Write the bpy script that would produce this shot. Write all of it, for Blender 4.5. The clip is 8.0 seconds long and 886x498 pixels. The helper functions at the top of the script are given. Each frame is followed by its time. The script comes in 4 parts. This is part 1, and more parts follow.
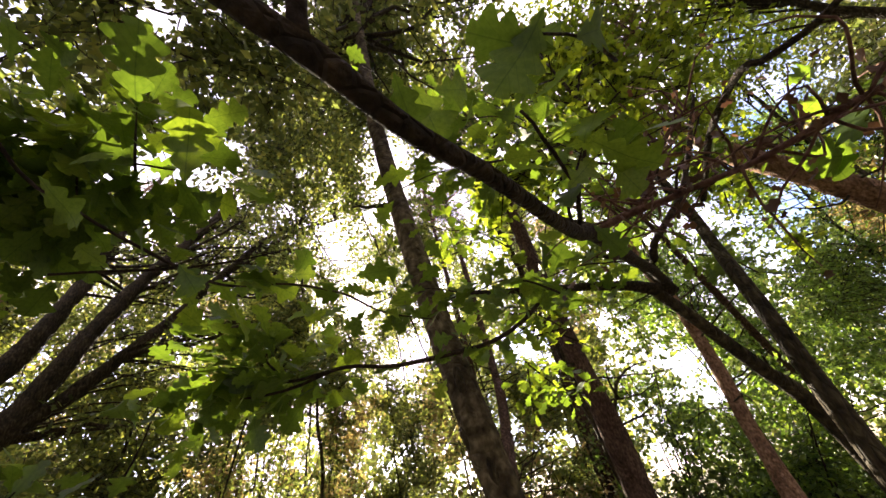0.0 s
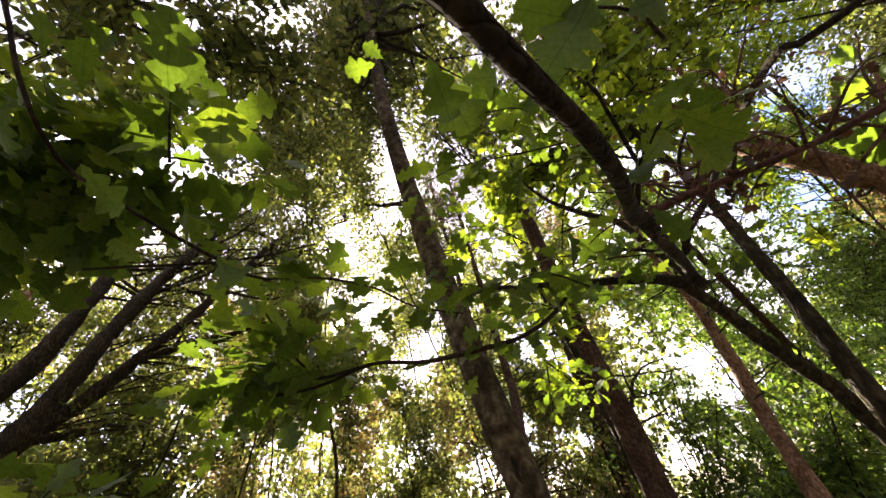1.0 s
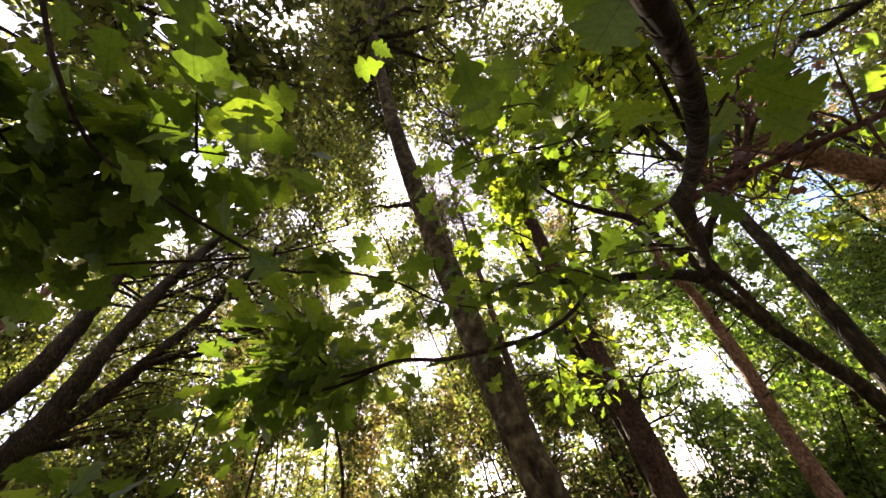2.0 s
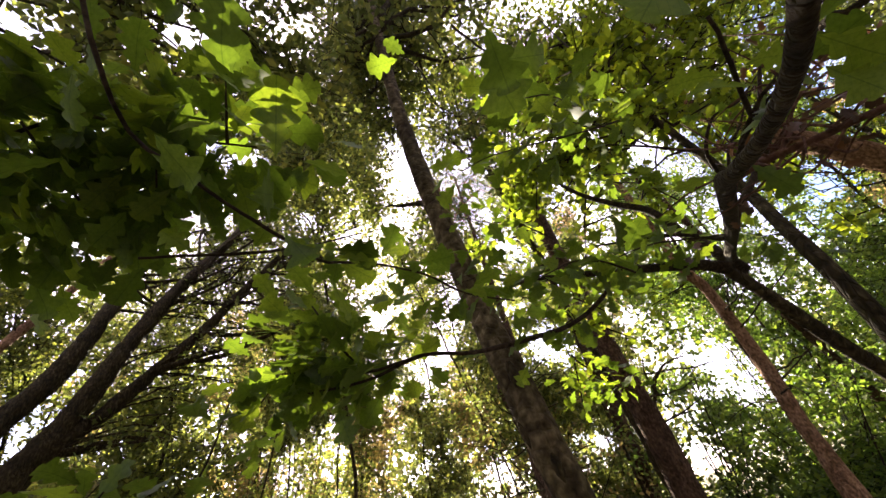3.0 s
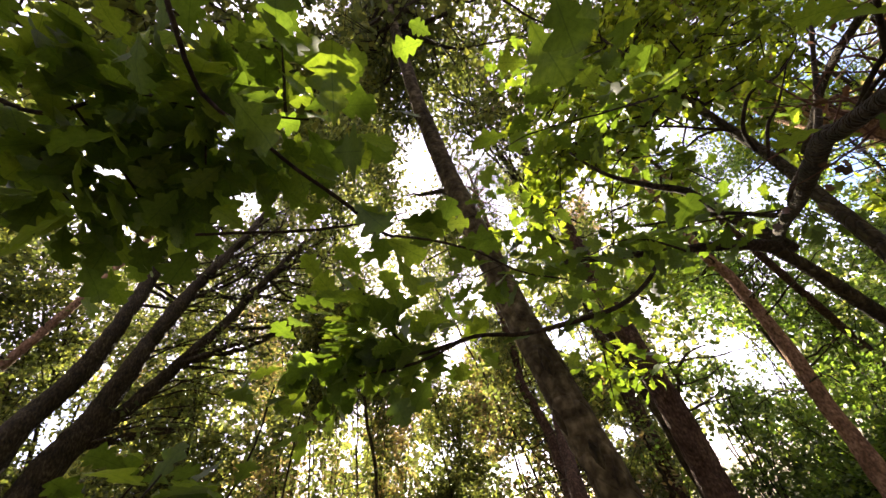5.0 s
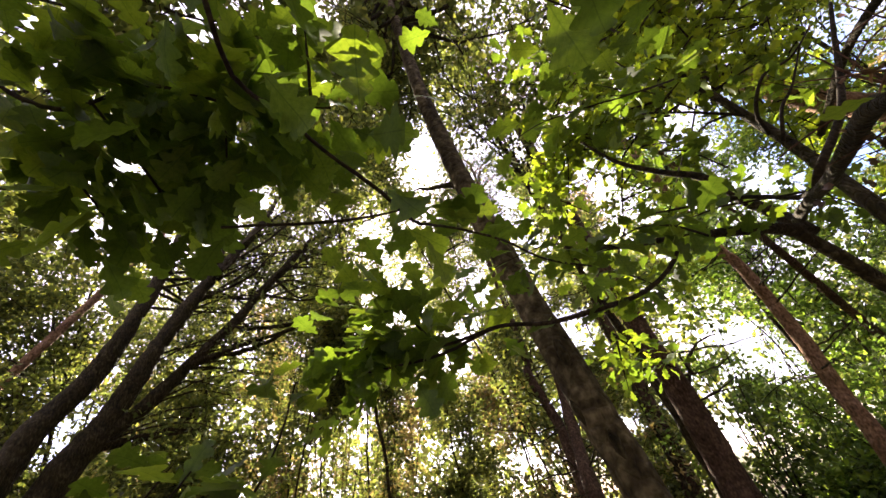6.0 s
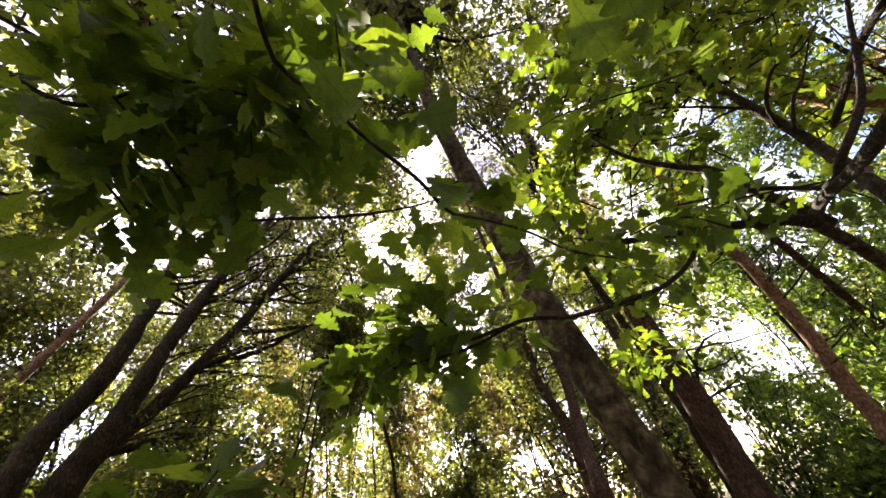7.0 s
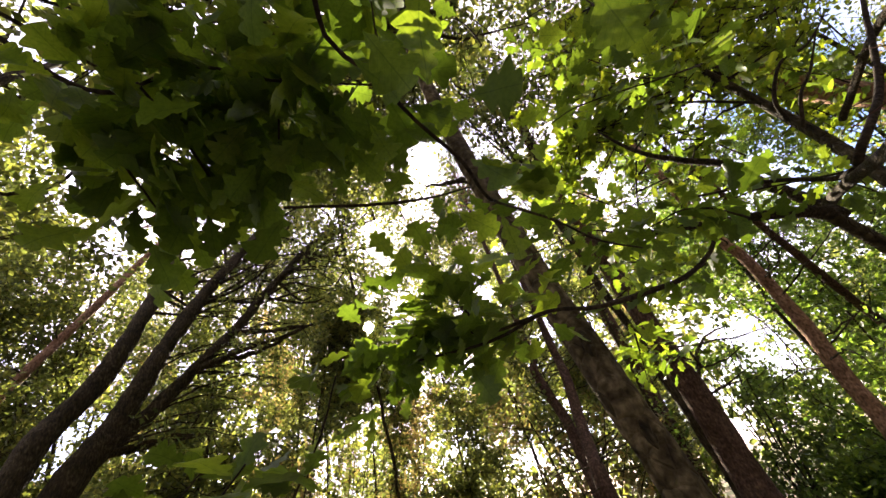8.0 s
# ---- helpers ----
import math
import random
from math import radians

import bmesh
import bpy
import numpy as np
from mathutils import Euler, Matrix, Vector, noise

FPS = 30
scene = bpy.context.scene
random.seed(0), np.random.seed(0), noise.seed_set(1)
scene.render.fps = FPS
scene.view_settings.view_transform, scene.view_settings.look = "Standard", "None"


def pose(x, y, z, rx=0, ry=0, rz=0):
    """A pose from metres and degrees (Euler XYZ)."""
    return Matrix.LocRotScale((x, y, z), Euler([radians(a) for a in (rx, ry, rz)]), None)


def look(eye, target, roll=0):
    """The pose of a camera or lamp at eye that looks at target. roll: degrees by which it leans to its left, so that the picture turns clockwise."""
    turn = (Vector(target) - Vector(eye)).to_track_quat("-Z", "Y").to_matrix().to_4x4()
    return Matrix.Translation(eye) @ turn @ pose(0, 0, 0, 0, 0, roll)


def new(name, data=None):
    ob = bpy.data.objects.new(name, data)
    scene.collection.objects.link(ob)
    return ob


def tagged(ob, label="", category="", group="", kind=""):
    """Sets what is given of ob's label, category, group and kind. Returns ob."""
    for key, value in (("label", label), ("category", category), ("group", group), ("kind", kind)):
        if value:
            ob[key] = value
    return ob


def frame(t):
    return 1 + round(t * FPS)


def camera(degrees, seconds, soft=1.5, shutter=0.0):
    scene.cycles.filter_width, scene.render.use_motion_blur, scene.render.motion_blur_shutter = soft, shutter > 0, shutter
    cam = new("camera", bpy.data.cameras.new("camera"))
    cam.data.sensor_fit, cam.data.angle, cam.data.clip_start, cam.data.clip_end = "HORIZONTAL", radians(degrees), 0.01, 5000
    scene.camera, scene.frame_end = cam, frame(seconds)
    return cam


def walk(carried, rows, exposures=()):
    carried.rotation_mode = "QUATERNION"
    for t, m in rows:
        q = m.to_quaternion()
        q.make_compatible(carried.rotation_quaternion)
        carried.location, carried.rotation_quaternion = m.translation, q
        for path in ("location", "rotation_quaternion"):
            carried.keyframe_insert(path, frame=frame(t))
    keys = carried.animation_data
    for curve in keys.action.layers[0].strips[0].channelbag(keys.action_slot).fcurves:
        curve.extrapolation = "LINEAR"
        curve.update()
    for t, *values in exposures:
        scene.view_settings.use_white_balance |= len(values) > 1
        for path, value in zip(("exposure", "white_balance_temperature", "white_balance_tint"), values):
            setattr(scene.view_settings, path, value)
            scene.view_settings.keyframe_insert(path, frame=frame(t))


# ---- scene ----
cam = camera(96.8, 8.0, soft=1.5)
METRES, EYE, TILT, LEAN = 0.48, 1.6, 35.0, 15.5
ROWS = [
    (0, 0.0000, 0.0000, 0.0000, 0.000, 0.000, 0.000),
    (0.5, -0.0658, 0.0293, -0.0191, 0.591, -0.034, 0.236),
    (1, -0.1264, 0.0516, -0.0399, 1.150, 0.017, 0.737),
    (2.5, -0.3073, 0.0992, -0.1124, 1.441, 0.764, 2.005),
    (3, -0.3588, 0.1147, -0.1379, 2.115, 0.812, 2.593),
    (3.5, -0.4142, 0.1345, -0.1578, 1.952, 0.858, 2.822),
    (4, -0.4666, 0.1511, -0.1757, 2.904, 0.112, 2.447),
    (4.5, -0.5176, 0.1628, -0.1910, 3.470, 0.127, 2.887),
    (6, -0.6698, 0.1989, -0.2294, 4.123, -0.627, 4.933),
    (6.5, -0.7252, 0.2039, -0.2420, 4.599, -0.416, 5.555),
    (7, -0.7864, 0.2094, -0.2586, 4.276, -0.366, 5.733),
    (7.5, -0.8578, 0.2151, -0.2753, 3.898, -0.573, 5.750),
    (8, -0.9314, 0.2220, -0.2886, 3.799, -0.489, 6.055),
]
walk(cam, [(t, pose(0, 0, EYE, TILT, 0, 0) @ pose(0, 0, 0, 0, LEAN, 0) @ pose(METRES * x, METRES * y, METRES * z, 90 + pitch, roll, yaw)) for t, x, y, z, yaw, pitch, roll in ROWS])

# ---- world, sun, exposure ----
SUN_EL, SUN_AZ = radians(27.3), radians(-20.0)        # azimuth from +y towards +x
world = bpy.data.worlds.new("sky")
scene.world = world
world.use_nodes = True
wn, wl = world.node_tree.nodes, world.node_tree.links
wn.clear()
sky = wn.new("ShaderNodeTexSky")
sky.sky_type, sky.sun_disc = "NISHITA", False
sky.sun_elevation, sky.sun_rotation = SUN_EL, SUN_AZ
sky.air_density, sky.dust_density = 1.0, 0.6
coords = wn.new("ShaderNodeTexCoord")
cloud = wn.new("ShaderNodeTexNoise")
cloud.inputs["Scale"].default_value, cloud.inputs["Detail"].default_value = 2.2, 6.0
ramp = wn.new("ShaderNodeValToRGB")
ramp.color_ramp.elements[0].position, ramp.color_ramp.elements[1].position = 0.36, 0.62
mix = wn.new("ShaderNodeMix")
mix.data_type = "RGBA"
mix.inputs["B"].default_value = (5.4, 4.5, 5.2, 1)      # thin bright cloud
back = wn.new("ShaderNodeBackground")
back.inputs["Strength"].default_value = 0.056
wout = wn.new("ShaderNodeOutputWorld")
wl.new(coords.outputs["Generated"], cloud.inputs["Vector"])
wl.new(cloud.outputs["Fac"], ramp.inputs["Fac"])
wl.new(ramp.outputs["Color"], mix.inputs["Factor"])
clear = wn.new("ShaderNodeMix")                        # clear sky, dimmer than the cloud
clear.data_type, clear.blend_type = "RGBA", "MULTIPLY"
clear.inputs["Factor"].default_value, clear.inputs["B"].default_value = 1.0, (0.66, 0.58, 0.7, 1)
wl.new(sky.outputs["Color"], clear.inputs["A"])
wl.new(clear.outputs["Result"], mix.inputs["A"])
# the sun itself behind thin cloud: a small disc and a narrow bright ring of haze round it
to_sun = Vector((math.sin(SUN_AZ) * math.cos(SUN_EL), math.cos(SUN_AZ) * math.cos(SUN_EL), math.sin(SUN_EL)))
facing = wn.new("ShaderNodeVectorMath")
facing.operation, facing.inputs[1].default_value = "DOT_PRODUCT", to_sun
aureole = wn.new("ShaderNodeValToRGB")
near_sun = wn.new("ShaderNodeMapRange")
near_sun.inputs["From Min"].default_value, near_sun.inputs["From Max"].default_value = math.cos(radians(4.0)), 1.0
aureole.color_ramp.elements[0].color = (0, 0, 0, 1)
aureole.color_ramp.elements[1].position, aureole.color_ramp.elements[1].color = 0.965, (4.0, 3.6, 3.2, 1)
disc = aureole.color_ramp.elements.new(0.966)
disc.color = (900, 820, 700, 1)
glow = wn.new("ShaderNodeMix")
glow.data_type, glow.blend_type = "RGBA", "ADD"
glow.inputs["Factor"].default_value = 1.0
wl.new(coords.outputs["Generated"], facing.inputs[0])
wl.new(facing.outputs["Value"], near_sun.inputs["Value"])
wl.new(near_sun.outputs["Result"], aureole.inputs["Fac"])
wl.new(mix.outputs["Result"], glow.inputs["A"])
wl.new(aureole.outputs["Color"], glow.inputs["B"])
wl.new(glow.outputs["Result"], back.inputs["Color"])
wl.new(back.outputs["Background"], wout.inputs["Surface"])

sun = new("sun", bpy.data.lights.new("sun", "SUN"))
sun.data.energy, sun.data.angle, sun.data.color = 2.7, radians(0.5), (1.0, 0.87, 0.68)
sun.matrix_world = look(to_sun * 60, (0, 0, 0))
scene.view_settings.exposure = 3.78


# ---- materials ----
def material(name):
    m = bpy.data.materials.new(name)
    m.use_nodes = True
    m.node_tree.nodes.clear()
    return m, m.node_tree.nodes, m.node_tree.links


def noise_node(n, l, scale, detail=4.0, vector=None):
    t = n.new("ShaderNodeTexNoise")
    t.inputs["Scale"].default_value, t.inputs["Detail"].default_value = scale, detail
    if vector is not None:
        l.new(vector, t.inputs["Vector"])
    return t


def ramp_node(n, l, fac, stops):
    r = n.new("ShaderNodeValToRGB")
    while len(r.color_ramp.elements) < len(stops):
        r.color_ramp.elements.new(0.5)
    for e, (p, c) in zip(r.color_ramp.elements, stops):
        e.position, e.color = p, (*c, 1)
    l.new(fac, r.inputs["Fac"])
    return r


def bark(name, dark, mid, light, scale=9.0, stretch=0.25, bump=0.5, patches=None, plates=0.6):
    """Bark with furrows along z, blotches and a rough relief."""
    m, n, l = material(name)
    tc = n.new("ShaderNodeTexCoord")
    mp = n.new("ShaderNodeMapping")
    mp.inputs["Scale"].default_value = (1, 1, stretch)
    l.new(tc.outputs["Object"], mp.inputs["Vector"])
    fine = noise_node(n, l, scale * 3, 8.0, mp.outputs["Vector"])
    big = noise_node(n, l, scale * 0.35, 4.0, tc.outputs["Object"])
    vor = n.new("ShaderNodeTexVoronoi")
    vor.feature, vor.inputs["Scale"].default_value = "DISTANCE_TO_EDGE", scale * 2.2
    l.new(mp.outputs["Vector"], vor.inputs["Vector"])
    base = ramp_node(n, l, fine.outputs["Fac"], ((0.3, dark), (0.52, mid), (0.72, light)))
    tone = n.new("ShaderNodeMix")
    tone.data_type, tone.blend_type = "RGBA", "MULTIPLY"
    tone.inputs["Factor"].default_value = 0.8
    blot = ramp_node(n, l, big.outputs["Fac"], ((0.35, patches or (0.45, 0.45, 0.42)), (0.6, (1, 1, 1))))
    l.new(base.outputs["Color"], tone.inputs["A"])
    l.new(blot.outputs["Color"], tone.inputs["B"])
    edge = n.new("ShaderNodeMapRange")
    edge.inputs["From Max"].default_value = 0.12
    l.new(vor.outputs["Distance"], edge.inputs["Value"])
    height = n.new("ShaderNodeMath")
    height.operation = "MULTIPLY_ADD"
    height.inputs[1].default_value = plates
    l.new(edge.outputs["Result"], height.inputs[0])
    l.new(fine.outputs["Fac"], height.inputs[2])
    bp = n.new("ShaderNodeBump")
    bp.inputs["Strength"].default_value, bp.inputs["Distance"].default_value = bump, 0.02
    l.new(height.outputs["Value"], bp.inputs["Height"])
    p = n.new("ShaderNodeBsdfPrincipled")
    p.inputs["Roughness"].default_value = 0.9
    p.inputs["Specular IOR Level"].default_value = 0.2
    l.new(tone.outputs["Result"], p.inputs["Base Color"])
    l.new(bp.outputs["Normal"], p.inputs["Normal"])
    out = n.new("ShaderNodeOutputMaterial")
    l.new(p.outputs["BSDF"], out.inputs["Surface"])
    return m


def leaf_material(name, top, through_colour, spread=0.5, share=0.5, veins=False, gloss=0.45, island=True):
    """A thin leaf: diffuse and slightly glossy on its faces, and letting yellow-green light through."""
    m, n, l = material(name)
    if island:
        rnd = n.new("ShaderNodeNewGeometry").outputs["Random Per Island"]
    else:
        rnd = n.new("ShaderNodeObjectInfo").outputs["Random"]
    tc = n.new("ShaderNodeTexCoord")
    patch = noise_node(n, l, 1.3 if island else 14.0, 3.0, tc.outputs["Object"])

    def toned(colour):
        lo = tuple(c * (1 - spread) for c in colour)
        hi = (min(1, colour[0] * (1 + spread * 1.3)), min(1, colour[1] * (1 + spread * 0.8)), colour[2] * (1 + spread * 0.3))
        return ramp_node(n, l, rnd, ((0.0, lo), (0.5, colour), (1.0, hi)))

    def varied(socket):
        mx = n.new("ShaderNodeMix")
        mx.data_type, mx.blend_type = "RGBA", "MULTIPLY"
        mx.inputs["Factor"].default_value = 0.55
        r = ramp_node(n, l, patch.outputs["Fac"], ((0.35, (0.5, 0.6, 0.5)), (0.65, (1.0, 1.0, 1.0))))
        l.new(socket, mx.inputs["A"])
        l.new(r.outputs["Color"], mx.inputs["B"])
        return mx.outputs["Result"]

    face, inner = varied(toned(top).outputs["Color"]), varied(toned(through_colour).outputs["Color"])
    if veins:
        sep = n.new("ShaderNodeSeparateXYZ")
        l.new(tc.outputs["Generated"], sep.inputs["Vector"])

        def op(kind, a, b=None):
            q = n.new("ShaderNodeMath")
            q.operation = kind
            for i, v in enumerate((a, b)):
                if v is None:
                    continue
                if isinstance(v, (int, float)):
                    q.inputs[i].default_value = v
                else:
                    l.new(v, q.inputs[i])
            return q.outputs["Value"]
        away = op("ABSOLUTE", op("SUBTRACT", sep.outputs["X"], 0.5))
        rib = op("LESS_THAN", away, 0.012)
        side = op("LESS_THAN", op("FRACT", op("MULTIPLY", op("SUBTRACT", sep.outputs["Y"], op("MULTIPLY", away, 0.9)), 7.0)), 0.07)
        vein = op("MAXIMUM", rib, op("MULTIPLY", side, 0.6))
        mx = n.new("ShaderNodeMix")
        mx.data_type, mx.blend_type = "RGBA", "MULTIPLY"
        mx.inputs["B"].default_value = (0.5, 0.55, 0.5, 1)
        l.new(op("MULTIPLY", vein, 0.8), mx.inputs["Factor"])
        l.new(inner, mx.inputs["A"])
        inner = mx.outputs["Result"]
    p = n.new("ShaderNodeBsdfPrincipled")
    p.inputs["Roughness"].default_value = gloss
    p.inputs["Specular IOR Level"].default_value = 0.35
    l.new(face, p.inputs["Base Color"])
    t = n.new("ShaderNodeBsdfTranslucent")
    l.new(inner, t.inputs["Color"])
    mixed = n.new("ShaderNodeMixShader")
    mixed.inputs["Fac"].default_value = share
    l.new(p.outputs["BSDF"], mixed.inputs[1])
    l.new(t.outputs["BSDF"], mixed.inputs[2])
    out = n.new("ShaderNodeOutputMaterial")
    l.new(mixed.outputs["Shader"], out.inputs["Surface"])
    return m


BARK_GREY = bark("grey_brown_bark", (0.026, 0.018, 0.009), (0.11, 0.084, 0.045), (0.25, 0.205, 0.12), 7, 0.9, 0.7, (0.32, 0.3, 0.27))
BARK_OAK = bark("dark_oak_bark", (0.016, 0.012, 0.006), (0.044, 0.033, 0.016), (0.105, 0.082, 0.042), 14, 0.4, 1.0)
BARK_BRANCH = bark("oak_branch_bark", (0.014, 0.0095, 0.006), (0.036, 0.025, 0.014), (0.085, 0.06, 0.034), 26, 1.0, 0.7)
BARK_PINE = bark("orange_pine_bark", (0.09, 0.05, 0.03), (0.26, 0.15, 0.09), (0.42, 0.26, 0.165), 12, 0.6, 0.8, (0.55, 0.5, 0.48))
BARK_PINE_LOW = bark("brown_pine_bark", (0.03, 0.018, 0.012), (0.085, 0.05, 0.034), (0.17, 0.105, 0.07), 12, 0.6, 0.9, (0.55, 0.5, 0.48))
BARK_TWIG = bark("dark_twig_bark", (0.014, 0.009, 0.006), (0.03, 0.02, 0.013), (0.06, 0.042, 0.027), 30, 1.0, 0.4, None, 0.0)
LEAF_NEAR = leaf_material("oak_leaf", (0.07, 0.118, 0.024), (0.19, 0.285, 0.02), 0.45, 0.52, veins=True, island=False)
LEAF_MID = leaf_material("oak_foliage", (0.078, 0.12, 0.028), (0.33, 0.44, 0.025), 0.55, 0.56)
LEAF_FAR = leaf_material("woodland_foliage", (0.1, 0.118, 0.05), (0.22, 0.26, 0.05), 0.6, 0.52)
LEAF_COOL = leaf_material("cool_green_foliage", (0.08, 0.12, 0.046), (0.22, 0.35, 0.04), 0.6, 0.52)
LEAF_TAN = leaf_material("yellowing_foliage", (0.16, 0.128, 0.06), (0.36, 0.28, 0.1), 0.45, 0.5)
NEEDLE = leaf_material("pine_needles", (0.035, 0.06, 0.022), (0.10, 0.14, 0.035), 0.5, 0.25)
BARK_DEAD = bark("dead_twig_bark", (0.05, 0.024, 0.016), (0.12, 0.06, 0.042), (0.2, 0.11, 0.08), 30, 1.0, 0.4, None, 0.0)
LEAF_DRY = leaf_material("dry_brown_leaf", (0.10, 0.052, 0.032), (0.16, 0.075, 0.03), 0.5, 0.3)
NEEDLE_DRY = leaf_material("dry_pine_needles", (0.14, 0.085, 0.05), (0.26, 0.15, 0.08), 0.5, 0.3)


def ground_material():
    m, n, l = material("leaf_litter")
    tc = n.new("ShaderNodeTexCoord")
    a = noise_node(n, l, 9.0, 8.0, tc.outputs["Object"])
    b = noise_node(n, l, 0.5, 3.0, tc.outputs["Object"])
    base = ramp_node(n, l, a.outputs["Fac"], ((0.3, (0.06, 0.044, 0.028)), (0.55, (0.18, 0.132, 0.08)), (0.75, (0.28, 0.21, 0.13))))
    mx = n.new("ShaderNodeMix")
    mx.data_type = "RGBA"
    mx.inputs["B"].default_value = (0.08, 0.115, 0.035, 1)
    r = ramp_node(n, l, b.outputs["Fac"], ((0.45, (0, 0, 0)), (0.65, (0.8, 0.8, 0.8))))
    l.new(r.outputs["Color"], mx.inputs["Factor"])
    l.new(base.outputs["Color"], mx.inputs["A"])
    p = n.new("ShaderNodeBsdfPrincipled")
    p.inputs["Roughness"].default_value = 0.95
    bp = n.new("ShaderNodeBump")
    bp.inputs["Distance"].default_value = 0.04
    l.new(a.outputs["Fac"], bp.inputs["Height"])
    l.new(mx.outputs["Result"], p.inputs["Base Color"])
    l.new(bp.outputs["Normal"], p.inputs["Normal"])
    out = n.new("ShaderNodeOutputMaterial")
    l.new(p.outputs["BSDF"], out.inputs["Surface"])
    return m


# ---- mesh helpers ----
def mesh_of(name, verts, faces, mat, smooth=True):
    """A mesh from an array of corners and an array of faces with equal corner counts."""
    verts, faces = np.asarray(verts, np.float32), np.asarray(faces, np.int32)
    me = bpy.data.meshes.new(name)
    me.vertices.add(len(verts))
    me.vertices.foreach_set("co", verts.ravel())
    k = faces.shape[1]
    me.loops.add(faces.size)
    me.loops.foreach_set("vertex_index", faces.ravel())
    me.polygons.add(len(faces))
    me.polygons.foreach_set("loop_start", np.arange(0, faces.size, k, dtype=np.int32))
    me.update(calc_edges=True)
    me.polygons.foreach_set("use_smooth", np.full(len(faces), smooth))
    me.materials.append(mat)
    return me


def thing(name, at, label, category, group=""):
    ob = new(name)
    ob.empty_display_size = 0.1
    ob.location = at
    return tagged(ob, label, category, group)


def part(name, me, parent, label="", kind=""):
    """A mesh in world coordinates as a part of a thing or of another part."""
    ob = new(name, me)
    ob.parent = parent
    up, m = parent, Matrix()
    while up is not None:
        m = up.matrix_parent_inverse @ up.matrix_basis @ m
        up = up.parent
    ob.matrix_parent_inverse = m.inverted()
    return tagged(ob, label, "", "", kind)


def curve_points(pts, step):
    """A smooth run through the control points, with rows of x, y, z, radius."""
    p = np.array(pts, float)
    p = np.vstack([2 * p[0] - p[1], p, 2 * p[-1] - p[-2]])
    rows = []
    for i in range(1, len(p) - 2):
        a, b, c, d = p[i - 1:i + 3]
        n = max(2, int(np.linalg.norm(c[:3] - b[:3]) / step))
        for u in np.linspace(0, 1, n, endpoint=(i == len(p) - 3)):
            rows.append(0.5 * (2 * b + (c - a) * u + (2 * a - 5 * b + 4 * c - d) * u * u + (3 * b - a - 3 * c + d) * u ** 3))
    return np.array(rows)


def tube(name, pts, mat, sides=12, step=0.08, rough=0.08, wobble=0.0, rng=None):
    """A tapered limb through control points (x, y, z, radius), knobbly, closed at its ends."""
    rng = rng or np.random.default_rng(5)
    c = curve_points(pts, step)
    n = len(c)
    if wobble:
        w = rng.normal(0, 1, (n, 3)).cumsum(0)
        w = w - np.linspace(0, 1, n)[:, None] * w[-1]
        c[:, :3] += w * wobble / max(1, np.sqrt(n))
    tan = np.gradient(c[:, :3], axis=0)
    tan /= np.linalg.norm(tan, axis=1)[:, None] + 1e-9
    side = np.cross(tan[0], (0.31, 0.9, 0.27))
    frames = []
    for t in tan:
        side = side - t * (side @ t)
        side /= np.linalg.norm(side) + 1e-9
        frames.append((side, np.cross(t, side)))
    ang = np.linspace(0, 2 * np.pi, sides, endpoint=False)
    ph = rng.uniform(0, 6.3, 6)
    s = np.concatenate([[0], np.cumsum(np.linalg.norm(np.diff(c[:, :3], axis=0), axis=1))])
    verts = np.empty((n, sides, 3))
    for i in range(n):
        r = max(c[i, 3], 0.0006)
        lump = 1 + rough * (np.sin(3 * ang + ph[0] + s[i] * 0.6 / max(r, 0.02)) * 0.5 + np.sin(2 * ang + ph[1] - s[i] * 0.23 / max(r, 0.02)) * 0.6
                            + np.sin(ph[2] + s[i] * 0.4 / max(r, 0.02)) * 0.5 + rng.normal(0, 0.45, sides))
        a, b = frames[i]
        verts[i] = c[i, :3] + r * lump[:, None] * (np.cos(ang)[:, None] * a + np.sin(ang)[:, None] * b)
    verts = np.vstack([verts.reshape(-1, 3), c[0, :3], c[-1, :3] + tan[-1] * c[-1, 3] * 0.6])
    faces = []
    for i in range(n - 1):
        for j in range(sides):
            k = (j + 1) % sides
            q = (i * sides + j, i * sides + k, (i + 1) * sides + k, (i + 1) * sides + j)
            faces += [(q[0], q[1], q[2]), (q[0], q[2], q[3])]
    for j in range(sides):
        k = (j + 1) % sides
        faces += [(n * sides, k, j), (n * sides + 1, (n - 1) * sides + j, (n - 1) * sides + k)]
    return mesh_of(name, verts, faces, mat)


def lobed_leaf(widths, fold=0.12, droop=0.12):
    """An outline of half-widths along the blade: corners and triangles, length 1, two halves folded at the midrib."""
    n = len(widths)
    v, f = [], []
    for i, w in enumerate(widths):
        y = i / (n - 1)
        z = -droop * (y - 0.3) ** 2
        v += [(-w, y + w * 0.14, z + fold * w), (0, y, z), (w, y + w * 0.14, z + fold * w)]
    for i in range(n - 1):
        a, b = 3 * i, 3 * i + 3
        for q in ((a, a + 1, b + 1, b), (a + 1, a + 2, b + 2, b + 1)):
            f += [(q[0], q[1], q[2]), (q[0], q[2], q[3])]
    return np.array(v, float), np.array(f)


